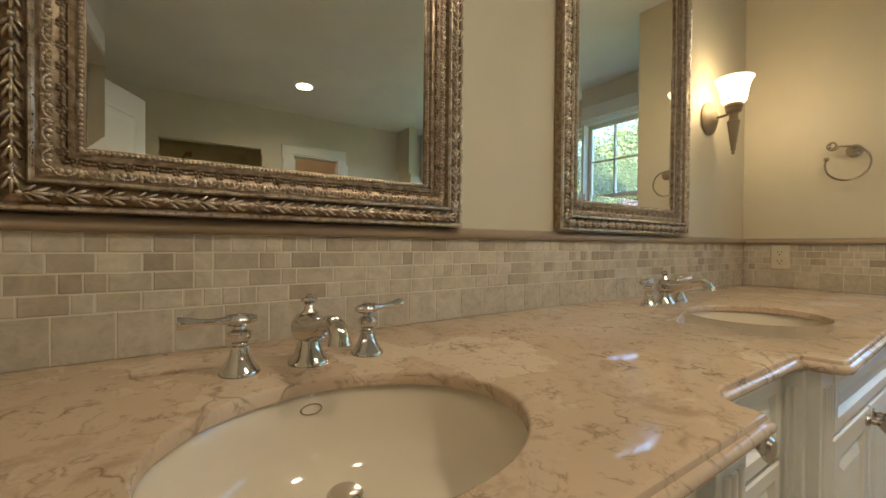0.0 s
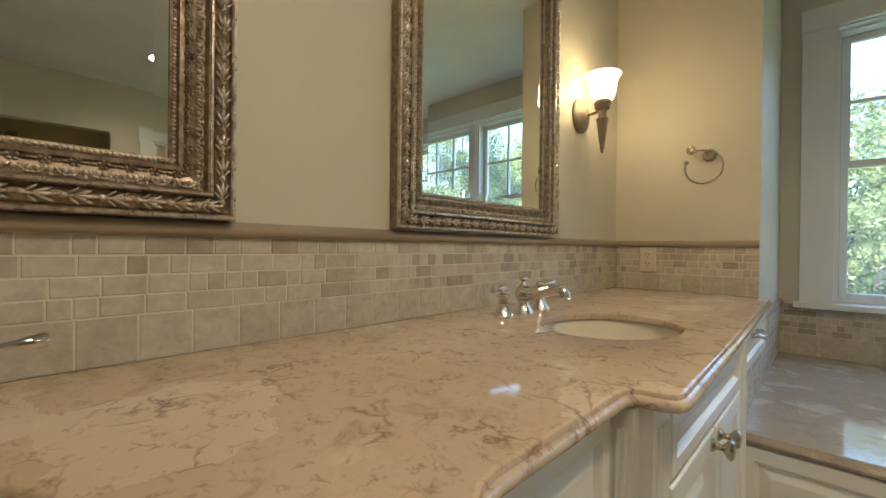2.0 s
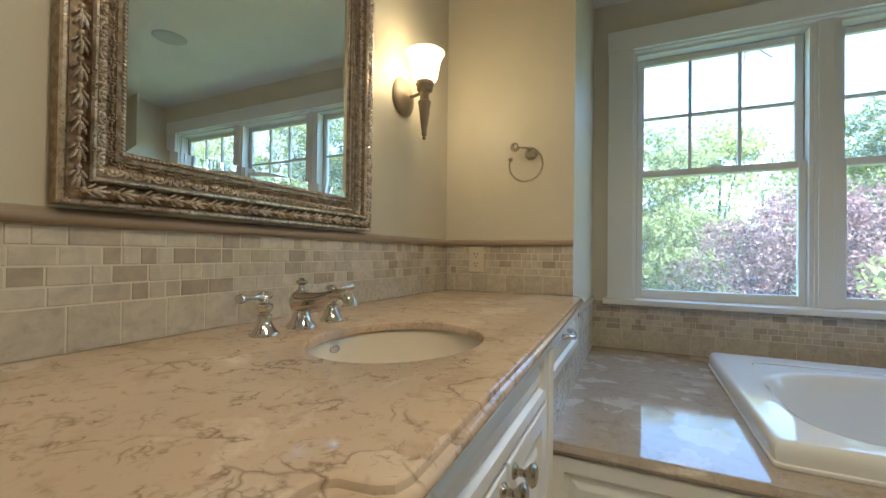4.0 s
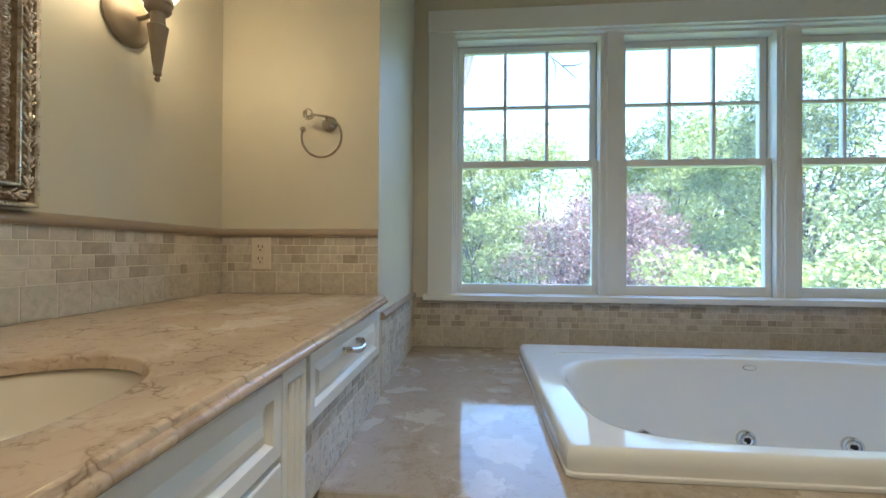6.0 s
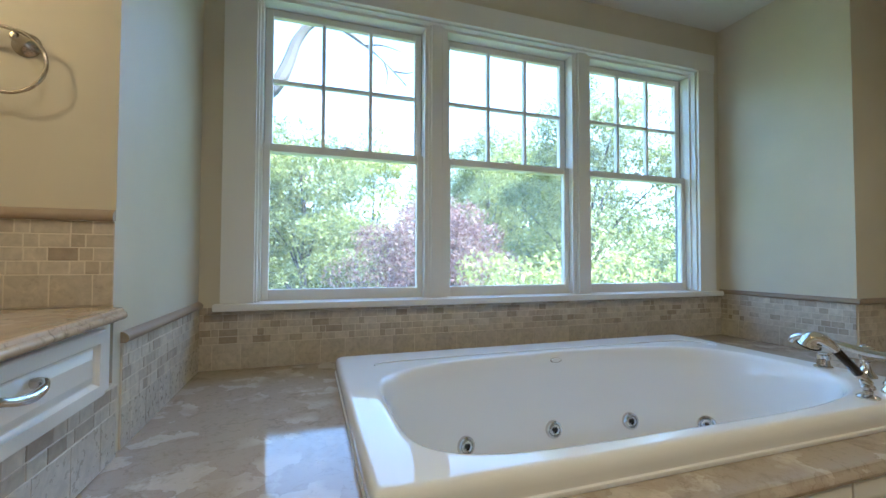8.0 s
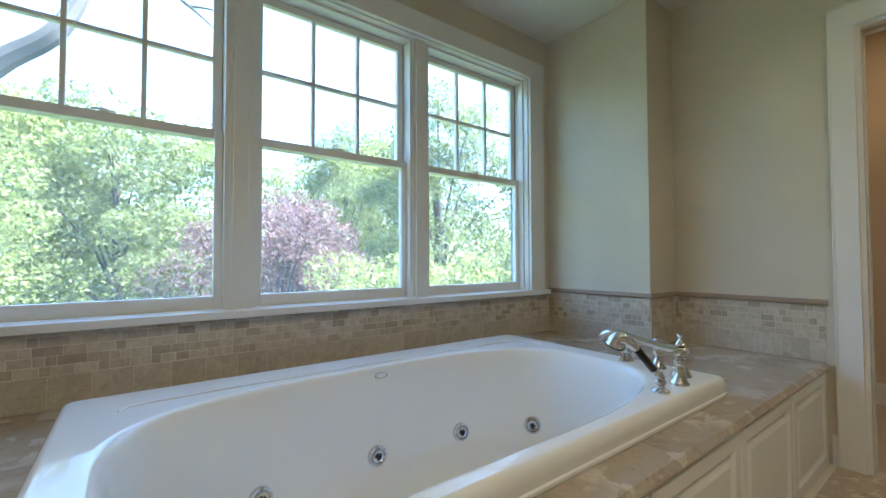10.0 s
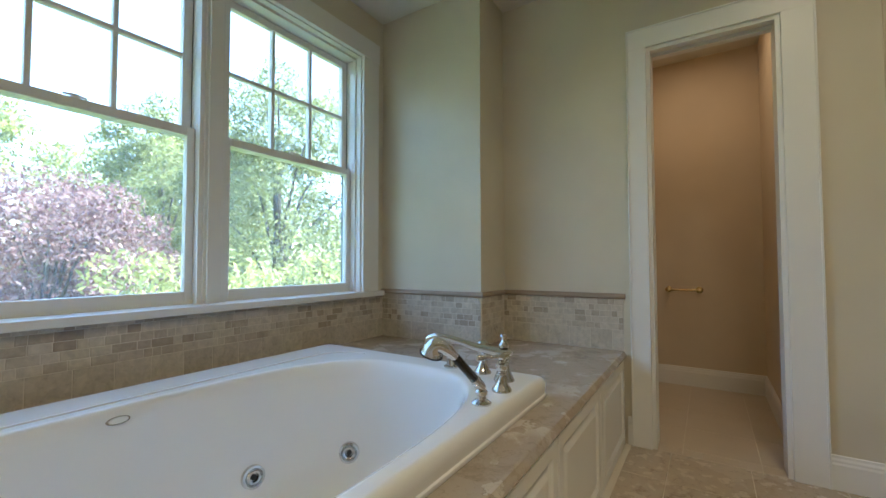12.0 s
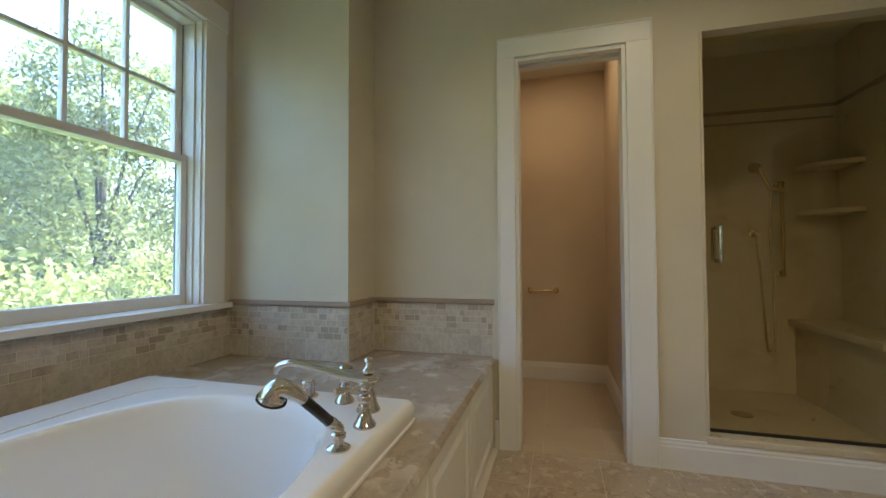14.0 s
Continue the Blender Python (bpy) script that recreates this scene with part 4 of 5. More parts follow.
            shells.append((b1[0], b1[1], base @ Matrix.Translation((0.0135 * math.cos(a), 0, 0.005 + 0.0105 * math.sin(a))) @ Matrix.Rotation(-a - math.pi / 2, 4, "Y") @ Matrix.Diagonal((0.0048, 0.0055, 0.0019, 1))))
        for du, dv, r in ((-0.004, 0.001, 0.0032), (0.004, 0.001, 0.0032), (st * 0.5, 0.0, 0.0038), (st * 0.5, -0.006, 0.0026)):
            shells.append((b1[0], b1[1], base @ Matrix.Translation((du, 0, dv)) @ Matrix.Diagonal((r * 1.2, 0.006, r * 1.5, 1))))

    def flower(p, ang, k, st):
        base = Matrix.Translation(p + Vector((0, -0.0165, 0))) @ Matrix.Rotation(-radians(ang), 4, "Y")
        for q in range(5):
            a = radians(72 * q + 18)
            flowers.append((b1[0], b1[1], base @ Matrix.Translation((0.0052 * math.cos(a), 0, 0.0052 * math.sin(a))) @ Matrix.Diagonal((0.0038, 0.0055, 0.0038, 1))))
        flowers.append((b1[0], b1[1], base @ Matrix.Translation((0, -0.002, 0)) @ Matrix.Diagonal((0.0024, 0.003, 0.0024, 1))))
        for du in (-0.011, 0.011):
            flowers.append((b1[0], b1[1], base @ Matrix.Translation((du, 0, 0)) @ Matrix.Diagonal((0.0065, 0.005, 0.0028, 1))))

    def bead(p, ang, k, st):
        beads.append((b1[0], b1[1], Matrix.Translation(p + Vector((0, -0.0125, 0))) @ Matrix.Diagonal((0.0034, 0.0034, 0.0034, 1))))
    along(0.0235, 0.042, leaf)
    along(0.058, 0.036, shell)
    along(0.0725, 0.031, flower)
    along(0.0925, 0.0072, bead)
    for nm, pcs, lab in (("leaf_band", leafs, "carved silver leaf band"), ("shell_band", shells, "carved bronze shell band"), ("flower_band", flowers, "carved dark flower band"), ("beading", beads, "row of small silver beads")):
        raw(nm, *gather(pcs), BRONZE if nm == "flower_band" else GILT, f, lab)
    return f


framed_mirror(1.375, 2.178, 1.050, 2.095, 0.0, 0.0)
framed_mirror(2.552, 3.352, 1.054, 2.099, 0.0, 0.0)

# ---- sconce ----
sc = tagged(empty("wall_sconce", pose(3.566, 1.177, -0.016)), "bronze torch sconce with a lit bell glass", "wall lamp")
bm = lathe([(0, 0.034), (0.014, 0.034), (0.024, 0.032), (0.036, 0.026), (0.05, 0.018), (0.06, 0.015), (0.068, 0.010), (0.073, 0.004), (0.073, 0)], 32, pose(0.02, 0.105, 1.595, 90))
part("backplate", bm, SCONCEMETAL, sc, "round stepped backplate", True)
part("arm", tube(smooth_line([(0.02, 0.09, 1.595), (0.018, 0.06, 1.592), (0.008, 0.03, 1.592), (0, 0.0, 1.60)], 5), 0.006, 12), SCONCEMETAL, sc, smooth=True)
part("torch", lathe([(0, 1.415), (0.005, 1.417), (0.007, 1.423), (0.004, 1.429), (0.009, 1.433), (0.010, 1.438), (0.0085, 1.442), (0.013, 1.47), (0.020, 1.53), (0.0235, 1.552), (0.024, 1.556), (0.018, 1.561), (0.016, 1.575), (0.018, 1.59), (0.026, 1.594), (0.030, 1.6), (0.030, 1.612), (0.0335, 1.616), (0.0335, 1.628), (0.028, 1.632), (0, 1.633)], 28), SCONCEMETAL, sc, "fluted bronze torch", True)
shade = part("glass_shade", lathe([(0.0294, 1.63), (0.0384, 1.633), (0.0452, 1.643), (0.0486, 1.66), (0.0508, 1.68), (0.0565, 1.705), (0.0644, 1.724), (0.0712, 1.732), (0.0718, 1.735), (0.0689, 1.735), (0.0621, 1.725), (0.0531, 1.706), (0.0475, 1.68), (0.0452, 1.66), (0.0418, 1.646), (0.0339, 1.637)], 36), SHADE, sc, "lit frosted bell glass", True)
shade.visible_shadow = False

# ---- towel ring ----
tr = tagged(empty("towel_ring", pose(STUBX, 0.883, 1.420)), "brushed nickel open towel ring with a scroll end", "towel ring")
part("mount", lathe([(0, 0), (0.028, 0), (0.028, 0.004), (0.022, 0.009), (0.012, 0.022), (0.009, 0.03), (0.009, 0.045), (0.006, 0.05), (0, 0.051)], 24, pose(0, 0, 0.0, 0, -90)), NICKEL, tr, smooth=True)
line = []
for k in range(42):
    a = radians(82 - k * 6.9)
    line.append((-0.043, 0.014 - 0.071 * math.cos(a), -0.055 + 0.071 * math.sin(a)))
part("ring", tube([(-0.043, 0.022, 0.018)] + line, 0.0042, 12), NICKEL, tr, smooth=True)
part("ring_tip", lathe([(0, -0.009), (0.007, -0.007), (0.0105, 0.0), (0.008, 0.007), (0, 0.011)], 16, Matrix.Translation(line[-1])), NICKEL, tr, smooth=True)
line = [(-0.043, 0.0, 0.012), (-0.043, 0.02, 0.018), (-0.043, 0.036, 0.020)]
for k in range(32):
    a = radians(190 + k * 19)
    r = 0.021 - 0.00045 * k
    line.append((-0.043, 0.062 + r * math.cos(a), 0.026 + r * math.sin(a)))
part("scroll", tube(line, 0.0036, 10), NICKEL, tr, smooth=True)

# ---- outlet ----
out = tagged(empty("wall_outlet", pose(STUBX - 0.0075, 1.128, 0.96, 0, 0, -90)), "ivory double wall outlet in the backsplash", "outlet")
part("plate", nested(0.072, 0.116, ((0, 0), (0, -0.003), (0.003, -0.006)), pose(-0.036, 0, -0.058)), PLATE, out)
for s in (-1, 1):
    rec = part("receptacle", nested(0.034, 0.032, ((0, 0), (0, -0.0022), (0.002, -0.003)), pose(-0.017, -0.006, s * 0.0215 - 0.016)), PLATE, out)
    bm = box(-0.0085, -0.0096, s * 0.0215 - 0.001, -0.006, -0.0089, s * 0.0215 + 0.009)
    box(0.006, -0.0096, s * 0.0215 - 0.001, 0.0085, -0.0089, s * 0.0215 + 0.0075, bm=bm)
    lathe([(0, 0.0096), (0.003, 0.0096), (0.003, 0.0089)], 10, pose(0, 0, s * 0.0215 - 0.009, 90), bm)
    part("slot", bm, DARK, rec)
part("screw", lathe([(0, 0.0068), (0.0022, 0.0068), (0.0025, 0.0058)], 10, pose(0, 0, 0, 90)), PLATE, out)

# ---- tub filler ----
tf = tagged(empty("tub_filler", pose(0, 0, RIM)), "polished chrome deck-mounted tub filler", "faucet")
bm = lathe(bell(0.034, 0.016, 0.075) + [(0.02, 0.079), (0.0, 0.083)], 28, pose(3.635, -1.555, 0))
line = smooth_line([(3.608, -1.557, 0.090), (3.635, -1.555, 0.089), (3.68, -1.552, 0.092), (3.74, -1.548, 0.100), (3.80, -1.543, 0.113), (3.85, -1.538, 0.122), (3.89, -1.534, 0.122), (3.917, -1.531, 0.110), (3.928, -1.530, 0.092)], 6)
k = len(line) - 1
tube(line, [0.006 + 0.012 * min(1, i / 5) if i < 6 else 0.018 - 0.0075 * min(1, (i - 6) / 18) for i in range(k + 1)], 20, bm)
lathe([(0.016, 0.106), (0.017, 0.114), (0.010, 0.122), (0.0075, 0.132), (0.011, 0.138), (0.012, 0.143), (0.009, 0.148), (0, 0.152)], 20, pose(3.635, -1.555, 0), bm)
part("spout", bm, CHROME, tf, "gooseneck spout", True)
lever_handle("hot_handle", pose(3.595, -1.45, 0) @ Matrix.Scale(1.12, 4), 55, tf)
lever_handle("cold_handle", pose(3.735, -1.598, 0) @ Matrix.Scale(1.12, 4), 20, tf)
part("diverter", lathe([(0, 0), (0.03, 0), (0.03, 0.005), (0.021, 0.009), (0.018, 0.03), (0.022, 0.034), (0.022, 0.046), (0.016, 0.05), (0.017, 0.056), (0, 0.058)], 12, pose(3.868, -1.612, 0)), CHROME, tf, "chrome diverter knob", True)
hs = tagged(empty("hand_shower", pose(3.594, -1.318, RIM)), "chrome hand shower with a black grip in its cradle", "hand shower")
bm = lathe([(0, 0), (0.027, 0), (0.027, 0.004), (0.02, 0.009), (0.013, 0.013), (0.012, 0.022), (0.017, 0.026), (0.017, 0.034), (0.012, 0.038), (0.012, 0.046), (0, 0.05)], 24)
part("cradle", bm, CHROME, hs, "stepped chrome cradle", True)
A, D = Vector((0.0, 0.0, 0.044)), Vector((0.023, 0.133, 0.124)).normalized()
part("neck", tube([A - D * 0.004, A + D * 0.012, A + D * 0.024, A + D * 0.03, A + D * 0.046], [0.012, 0.0145, 0.011, 0.0145, 0.0125], 18), CHROME, hs, smooth=True)
part("grip", tube([A + D * 0.046, A + D * 0.049, A + D * 0.147, A + D * 0.15], [0.0105, 0.0118, 0.0118, 0.0105], 18), BLACK, hs, "glossy black grip", True)
q = A + D * 0.15
line = smooth_line([q, q + D * 0.016, q + D * 0.031 + Vector((0.006, 0.002, 0.002)), q + D * 0.041 + Vector((0.021, 0.005, 0.003)), q + D * 0.041 + Vector((0.034, 0.008, -0.007)), q + D * 0.038 + Vector((0.041, 0.010, -0.019))], 5)
k = len(line) - 1
part("head", tube(line, [0.0118 + 0.0165 * (i / k) ** 1.3 for i in range(k)] + [0.029], 20), CHROME, hs, "flared chrome spray head", True)
aim = (line[-1] - line[-3]).normalized()
part("spray_face", lathe([(0, 0.004), (0.024, 0.004), (0.030, 0.001), (0.030, -0.003)], 24, Matrix.Translation(line[-1]) @ aim.to_track_quat("Z", "Y").to_matrix().to_4x4()), DARK, hs, "dark spray face", True)

# ---- closet paper holder, shower fittings ----
ph = tagged(empty("paper_holder", pose(3.223, -3.88, 0.708)), "small brass paper holder bar on the closet wall", "paper holder")
for s in (-1, 1):
    part("post", lathe([(0, 0), (0.024, 0), (0.024, 0.005), (0.012, 0.012), (0.01, 0.05), (0.016, 0.056), (0.016, 0.066), (0, 0.07)], 18, pose(s * 0.10, 0, 0, -90)), BRASS, ph, smooth=True)
part("bar", tube([(-0.1, 0.058, 0), (0.1, 0.058, 0)], 0.008, 12), BRASS, ph, smooth=True)

sd = structure(empty("shower_door"), "frameless glass shower door with a chrome pull", "shower door")
gl = part("glass", box(SX0 + 0.01, Y0 - 0.066, SZ0 + 0.025, SX1 - 0.016, Y0 - 0.058, SZ1 - 0.005), SHOWERGLASS, sd)
gl.visible_shadow = False
part("sweep", box(SX0 + 0.01, Y0 - 0.068, SZ0 + 0.0125, SX1 - 0.016, Y0 - 0.056, SZ0 + 0.025), DARK, sd, "dark door sweep")
hx, hy = 2.397, Y0 - 0.058
line = smooth_line([(hx, hy, 0.945), (hx, hy + 0.03, 0.945), (hx, hy + 0.042, 0.956), (hx, hy + 0.043, 1.02), (hx, hy + 0.042, 1.09), (hx, hy + 0.03, 1.10), (hx, hy, 1.10)], 5)
part("handle", tube(line, 0.0095, 14), CHROME, sd, "polished pull handle", True)
part("handle", tube([(x, 2 * hy - 0.008 - y, z) for x, y, z in line], 0.0095, 14), CHROME, sd, "polished pull handle", True)
sb = tagged(empty("slide_bar_shower", pose(0, SHY, 0)), "brass hand shower on a slide bar with a looped hose", "shower")
part("slide_bar", tube([(1.685, 0.05, 0.84), (1.685, 0.05, 1.46)], 0.010, 14), BRASS, sb, smooth=True)
for z in (0.85, 1.45):
    part("bracket", lathe([(0, 0), (0.024, 0), (0.024, 0.008), (0.012, 0.014), (0.012, 0.062), (0, 0.064)], 18, pose(1.685, 0, z, -90)), BRASS, sb, smooth=True)
part("slider", tube([(1.670, 0.05, 1.40), (1.765, 0.07, 1.42)], 0.016, 14), BRASS, sb, smooth=True)
part("hand_head", tube([(1.755, 0.07, 1.41), (1.805, 0.09, 1.50), (1.845, 0.11, 1.555), (1.875, 0.13, 1.545)], [0.011, 0.012, 0.025, 0.036], 16), BRASS, sb, smooth=True)
part("outlet_elbow", lathe([(0, 0), (0.028, 0), (0.028, 0.007), (0.014, 0.012), (0.014, 0.04), (0, 0.045)], 18, pose(1.830, 0, 1.12, -90)), BRASS, sb, smooth=True)
part("hose", tube(smooth_line([(1.830, 0.04, 1.11), (1.820, 0.05, 0.9), (1.800, 0.05, 0.6), (1.785, 0.05, 0.37), (1.760, 0.05, 0.355), (1.745, 0.05, 0.41), (1.750, 0.055, 0.8), (1.760, 0.06, 1.1), (1.757, 0.07, 1.40)], 7), 0.007, 10), BRASS, sb, smooth=True)


def corner_shelf(z):
    bm = bmesh.new()
    pts = [(0, 0)] + [(0.24 * math.cos(radians(a)), 0.24 * math.sin(radians(a))) for a in range(0, 91, 15)]
    lo, hi = [bm.verts.new((x, y, 0)) for x, y in pts], [bm.verts.new((x, y, 0.028)) for x, y in pts]
    bm.faces.new(lo), bm.faces.new(hi)
    for k in range(len(pts)):
        bm.faces.new((lo[k], lo[(k + 1) % len(pts)], hi[(k + 1) % len(pts)], hi[k]))
    ob = tagged(part("corner_shelf", bm, SHOWERSTONE), "brown stone corner shelf in the shower", "shelf", group="shower shelves")
    ob.location = (SHX, SHY, z)


corner_shelf(1.53)
corner_shelf(1.235)
bench = tagged(empty("shower_bench"), "brown stone corner bench in the shower", "bench")
part("seat", box(SHX, SHY, 0.52, SHX + 0.30, Y0 - 0.30, 0.56, 0.005), SHOWERSTONE, bench)
part("support", box(SHX, SHY, SHZ, SHX + 0.26, Y0 - 0.34, 0.519), SHOWERSTONE, bench)
structure(part("shower_ledge_trim", box(SHX, SHY, 1.945, 2.487, SHY + 0.016, 1.97, 0.004), CAP), "dark stone liner strip in the shower", "trim")
structure(part("shower_ledge_trim", box(SHX, SHY + 0.016, 1.945, SHX + 0.016, Y0 - 0.125, 1.97, 0.004), CAP), "dark stone liner strip in the shower", "trim")
structure(part("shower_pencil_trim", box(SHX + 0.02, SHY, 1.872, 2.487, SHY + 0.010, 1.886, 0.003), CAP), "thin stone pencil strip in the shower", "trim")
tagged(part("shower_drain", lathe([(0, 0.004), (0.05, 0.004), (0.055, 0.0)], 24, pose(2.107, -3.2, SHZ)), BRASS), "round brass drain in the shower floor", "drain")

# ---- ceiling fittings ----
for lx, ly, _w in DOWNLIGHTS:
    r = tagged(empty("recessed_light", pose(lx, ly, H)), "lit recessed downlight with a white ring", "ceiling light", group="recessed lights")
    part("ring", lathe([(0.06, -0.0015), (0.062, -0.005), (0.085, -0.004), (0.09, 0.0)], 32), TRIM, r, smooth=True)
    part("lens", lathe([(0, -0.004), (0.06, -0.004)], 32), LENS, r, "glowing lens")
cv = tagged(empty("ceiling_speaker", pose(3.955, -0.82, H)), "round grey ceiling grille", "ceiling grille")
part("grille", lathe([(0, -0.008), (0.085, -0.007), (0.1, -0.004), (0.105, 0)], 32), GRILLE, cv, smooth=True)


# ---- outdoors ----
GZ = -2.6
structure(part("ground", box(X1 + 0.16, -300, GZ - 0.2, 400, 300, GZ), GRASS), "green lawn outside the windows", "ground")
leaf_rng = np.random.default_rng(5)


def leaf_cloud(centres, radii, per, size):
    """Many small pointed leaves scattered in clumps."""
    vs, fs, at = [], [], 0
    for (cx, cy, cz), r in zip(centres, radii):
        n = per
        d = leaf_rng.normal(size=(n, 3))
        d /= np.linalg.norm(d, axis=1)[:, None]
        p = np.array((cx, cy, cz)) + d * (r * leaf_rng.uniform(0.35, 1.0, n) ** 0.6)[:, None] * np.array((1, 1, 0.75))
        u = leaf_rng.normal(size=(n, 3))
        u /= np.linalg.norm(u, axis=1)[:, None]
        w = np.cross(u, leaf_rng.normal(size=(n, 3)))
        w /= np.linalg.norm(w, axis=1)[:, None]
        s = (size * leaf_rng.uniform(0.6, 1.3, n))[:, None]
        quad = np.stack((p - u * s, p + w * s * 0.45, p + u * s, p - w * s * 0.45), 1).reshape(-1, 3)
        vs.append(quad)
        base = at + 4 * np.arange(n)
        fs.extend(np.stack((base, base + 1, base + 2, base + 3), 1).tolist())
        at += 4 * n
    return np.concatenate(vs), fs


def tree(x, y, top, spread, mat, label, size=0.09, clumps=60, per=130, trunk=0.14, low=0.3):
    t = tagged(empty("tree", pose(x, y, GZ)), label, "tree", group="trees outside the windows")
    h = top - GZ
    bm = tube([(0, 0, 0), (0.05, 0.03, h * 0.3), (-0.04, 0.05, h * 0.62), (0, 0, h * 0.88)], [trunk, trunk * 0.8, trunk * 0.5, trunk * 0.12], 10)
    cs, rs = [], []
    for k in range(clumps):
        a = leaf_rng.uniform(0, 2 * math.pi)
        z = leaf_rng.uniform(low, 1.0)
        reach = spread * math.sqrt(max(0.03, 1 - ((z - 0.55) / 0.5) ** 2)) * leaf_rng.uniform(0.35, 1.0) * leaf_rng.uniform(0.75, 1.12)
        c = (reach * math.cos(a), reach * math.sin(a), z * h * leaf_rng.uniform(0.93, 1.03))
        cs.append(c)
        rs.append(spread * leaf_rng.uniform(0.16, 0.33))
        if k % 5 == 0:
            s = (0.0, 0.03, c[2] * 0.55)
            mid = (c[0] * 0.45, c[1] * 0.45, c[2] * 0.82)
            tube([s, mid, c], [trunk * 0.35, trunk * 0.2, trunk * 0.06], 6, bm)
    part("trunk", bm, BARK, t, "grey-brown trunk and limbs", True)
    raw("crown", *leaf_cloud(cs, rs, per, size), mat, t, smooth=False)
    return t


tree(14.5, 3.6, 4.9, 2.8, LEAFLIGHT, "broad light green tree in full leaf", 0.05, 80, 420)
tree(17.5, 0.4, 5.2, 2.8, LEAF, "tall green tree in full leaf", 0.07, 80, 300)
tree(10.9, -2.15, 1.98, 2.05, PLUM, "purple-leaved plum tree beyond the windows", 0.038, 110, 420, 0.09, 0.35)
tree(15.0, -5.3, 4.7, 2.3, LEAF, "tall green tree in full leaf", 0.05, 80, 420)
tree(11.4, -6.2, 5.0, 2.3, LEAF, "green tree with spreading limbs", 0.047, 100, 400)
tree(10.2, -9.2, 4.4, 2.4, LEAFLIGHT, "light green tree near the house", 0.047, 90, 340)
tree(20.0, -9.0, 6.0, 4.0, LEAF, "tall green tree in full leaf", 0.09, 80, 260)
tree(22.0, 6.5, 5.0, 4.0, LEAFLIGHT, "broad light green tree in full leaf", 0.09, 80, 260)
tree(12.0, 7.4, 4.2, 2.6, LEAF, "green tree in full leaf", 0.07, 80, 260)
tree(19.0, 2.4, 5.4, 3.2, LEAFLIGHT, "broad light green tree in full leaf", 0.085, 85, 300)
tree(22.0, -2.6, 6.0, 3.6, LEAFLIGHT, "tall light green tree behind the plum", 0.09, 85, 300)
tree(25.0, 3.6, 6.6, 4.0, LEAF, "tall green tree in full leaf", 0.1, 85, 280)
tree(18.0, -7.6, 5.4, 3.0, LEAFLIGHT, "broad light green tree in full leaf", 0.08, 85, 300)
cs = [(leaf_rng.uniform(7.6, 9.6), y + leaf_rng.uniform(-0.3, 0.3), leaf_rng.uniform(-1.9, 0.5)) for y in np.linspace(-11, 5, 150)]
raw("hedge", *leaf_cloud([(x, y, z + 0.28 if y < -2.2 else z - 0.5) for x, y, z in cs], [0.5] * 150, 380, 0.046), LEAFLIGHT, smooth=False)
tagged(bpy.data.objects["hedge"], "bright green leafy hedge below the windows", "hedge", kind="stuff")
far = [(30 + leaf_rng.uniform(-3, 6), y, leaf_rng.uniform(-2, 4.0)) for y in np.linspace(-50, 45, 220)]
raw("far_woods", *leaf_cloud(far, [2.6] * 220, 160, 0.2), LEAF, smooth=False)
tagged(bpy.data.objects["far_woods"], "distant green woods", "woods", kind="stuff")
bough = tagged(empty("bare_tree", pose(0, 0, 0)), "bare grey tree limb reaching before the sky", "tree")
part("limb", tube(smooth_line([(9.6, 3.2, GZ), (9.4, 2.4, 0.6), (9.2, 1.4, 2.7), (9.0, 0.78, 3.35), (9.0, 0.59, 3.72), (9.0, 0.46, 4.1), (9.0, 0.25, 4.38), (9.0, -0.05, 4.42), (9.0, -0.5, 4.18), (9.0, -0.8, 3.97), (9.0, -1.15, 3.65)], 5), [max(0.012, 0.15 - 0.0032 * i) for i in range(51)], 8), BARK, bough, smooth=True)
for a, b, c in (((9.0, -0.5, 4.18), (8.95, -0.75, 4.2), (8.9, -1.05, 4.12)), ((9.0, 0.25, 4.38), (9.0, 0.35, 4.65), (9.0, 0.3, 5.0)), ((9.0, -0.8, 3.97), (9.0, -0.85, 3.8), (9.0, -0.83, 3.6)), ((9.0, -0.95, 3.85), (9.0, -1.15, 3.85), (9.0, -1.3, 3.9))):
    part("twig", tube(smooth_line([a, b, c], 4), [0.02 - 0.0019 * i for i in range(9)], 6), BARK, bough, smooth=True)

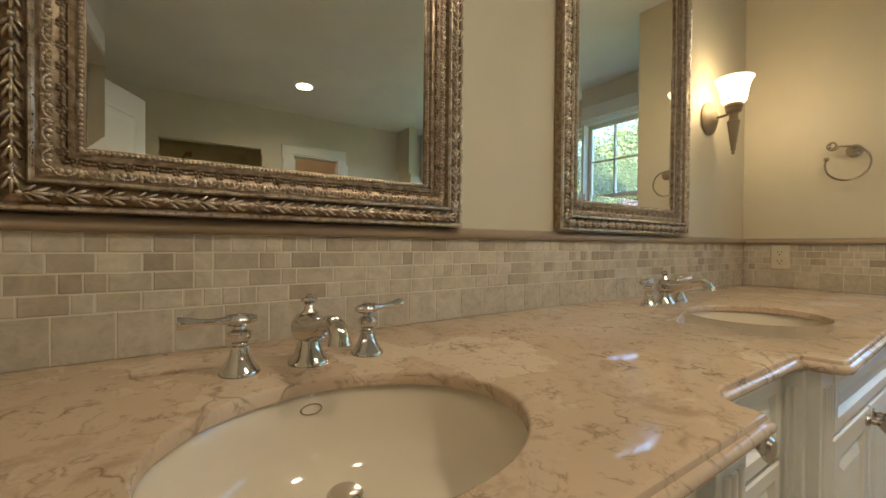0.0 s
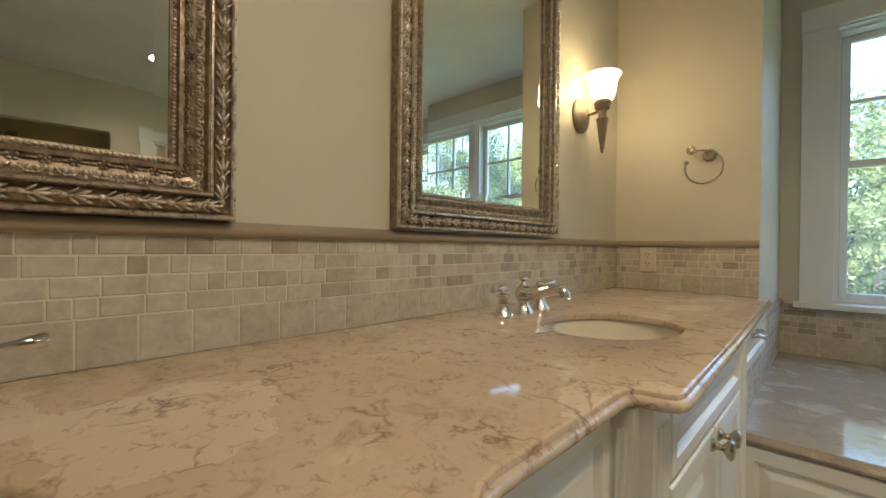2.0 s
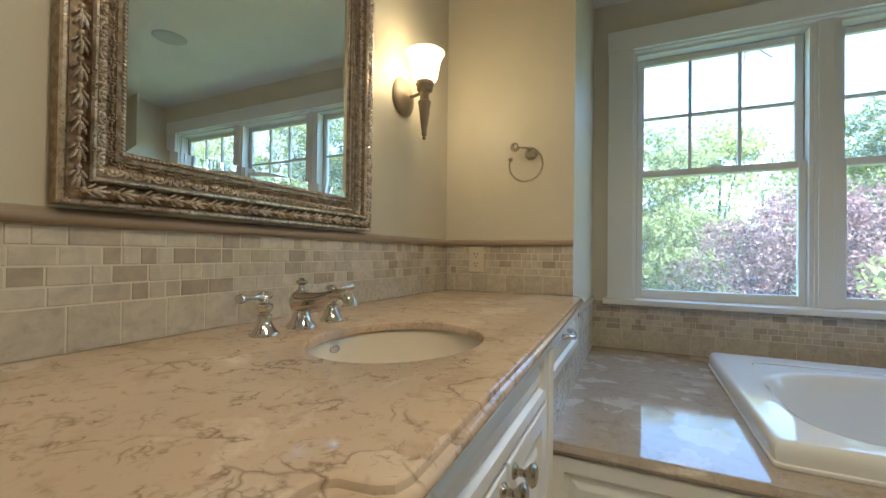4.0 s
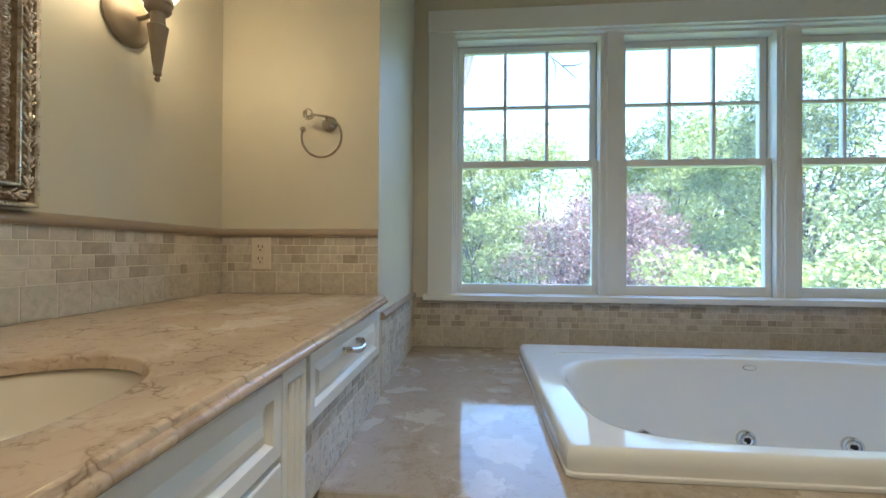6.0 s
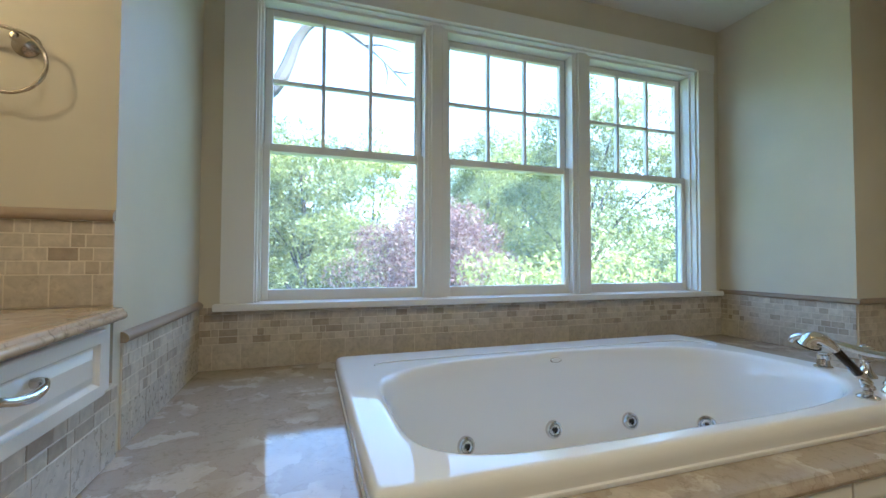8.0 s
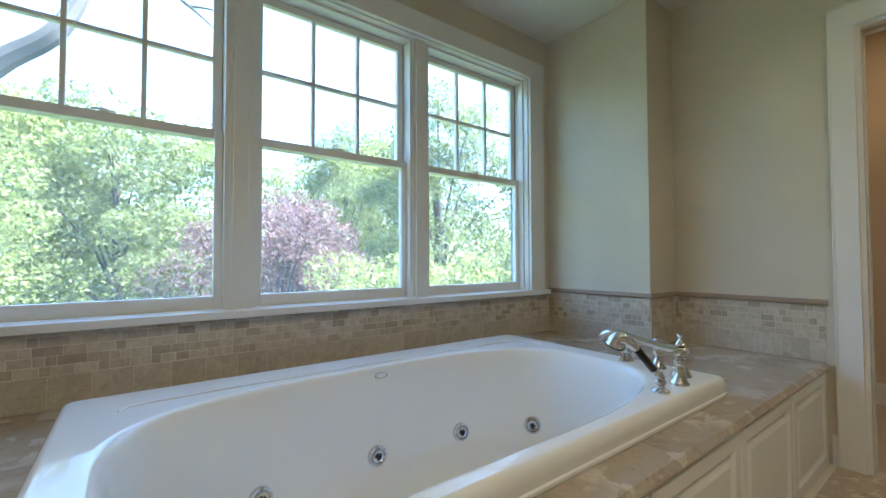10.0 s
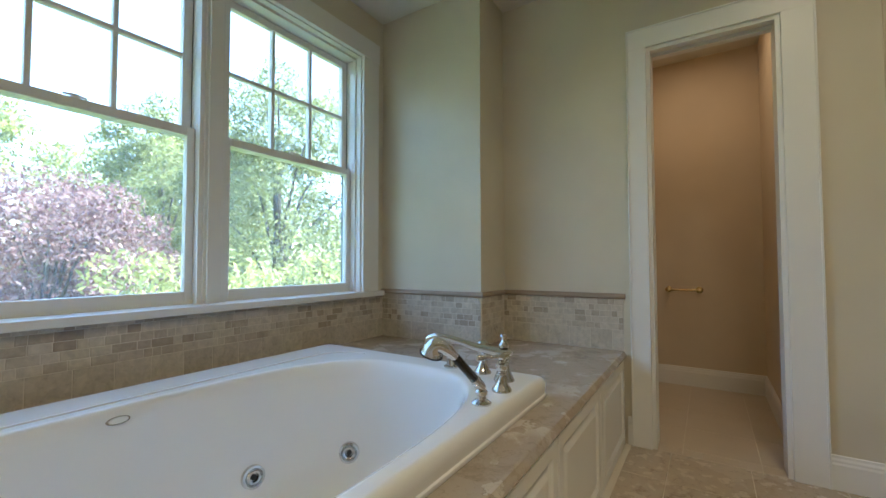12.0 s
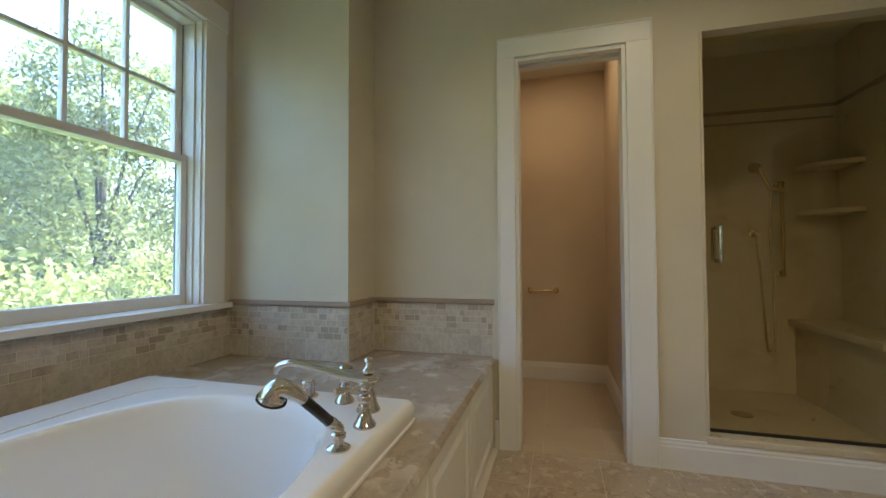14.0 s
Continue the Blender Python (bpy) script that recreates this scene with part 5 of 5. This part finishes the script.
# ---- tiles on the walls and floors ----
north = pose(X0, Y1, 0)
tiled_band(STUBX - X0, CTR + 0.001, 4, 0.075, north, wall_north)
rail(STUBX - X0, CTR + 0.075 + 4 * ROW + 0.001, north, wall_north)
stub_w = pose(STUBX, Y1, 0, 0, 0, -90)
tiled_band(Y1 - STUBY - 0.008, CTR + 0.001, 4, 0.075, stub_w @ pose(0.008, 0, 0), wall_stub)
rail(Y1 - STUBY - 0.012, CTR + 0.075 + 4 * ROW + 0.001, stub_w @ pose(0.012, 0, 0), wall_stub)
BAND = 0.105 + 5 * ROW
stub_s = pose(STUBX + 0.04, STUBY, 0)
tiled_band(X1 - STUBX - 0.04, DECKZ + 0.001, 5, 0.105, stub_s, wall_stub)
rail(X1 - STUBX - 0.04, DECKZ + BAND + 0.001, stub_s, wall_stub)
tiled_band(STUBX - 3.286, DECKZ + 0.002, 2, 0.108, pose(3.286, 0.700, 0), plinth)
tiled_band(0.3, DECKZ + 0.002, 2, 0.108, pose(3.286, 1.0, 0, 0, 0, -90), plinth)
east = pose(X1, STUBY, 0, 0, 0, -90)
tiled_band(STUBY - CHASEY, DECKZ + 0.001, 5, 0.109, east, wall_east)
chase_n = pose(X1, CHASEY, 0, 0, 0, 180)
tiled_band(X1 - 4.095, DECKZ + 0.001, 5, 0.105, chase_n, chase)
rail(X1 - 4.095 + 0.018, DECKZ + BAND + 0.001, chase_n, chase)
chase_w = pose(4.095, CHASEY, 0, 0, 0, -90)
tiled_band(0.275, DECKZ + 0.001, 5, 0.105, chase_w, chase)
rail(0.275, DECKZ + BAND + 0.001, chase_w, chase)
south = pose(4.095, Y0, 0, 0, 0, 180)
tiled_band(4.095 - 3.435, DECKZ + 0.001, 5, 0.105, south, wall_south)
rail(4.095 - 3.425, DECKZ + BAND + 0.001, south, wall_south)


def floor_tiles(x0, y0, x1, y1, s, mat, parent, z):
    nx, ny = math.ceil((x1 - x0) / s), math.ceil((y1 - y0) / s)
    for i in range(nx):
        for j in range(ny):
            a, b = x0 + i * s, min(x1, x0 + (i + 1) * s)
            c, d = y0 + j * s, min(y1, y0 + (j + 1) * s)
            if b - a < 0.03 or d - c < 0.03:
                continue
            tile_at(b - a - 0.003, d - c - 0.003, mat, pose((a + b) / 2, (c + d) / 2, z, -90), parent, "floor_tile", 0.006)


floor_tiles(X0, Y0, 3.41, 0.72, 0.305, FLOOR, floor, -0.006)
floor_tiles(2.58, -3.88, 3.76, Y0, 0.305, FLOORTILE, bpy.data.objects["closet_floor"], -0.007)
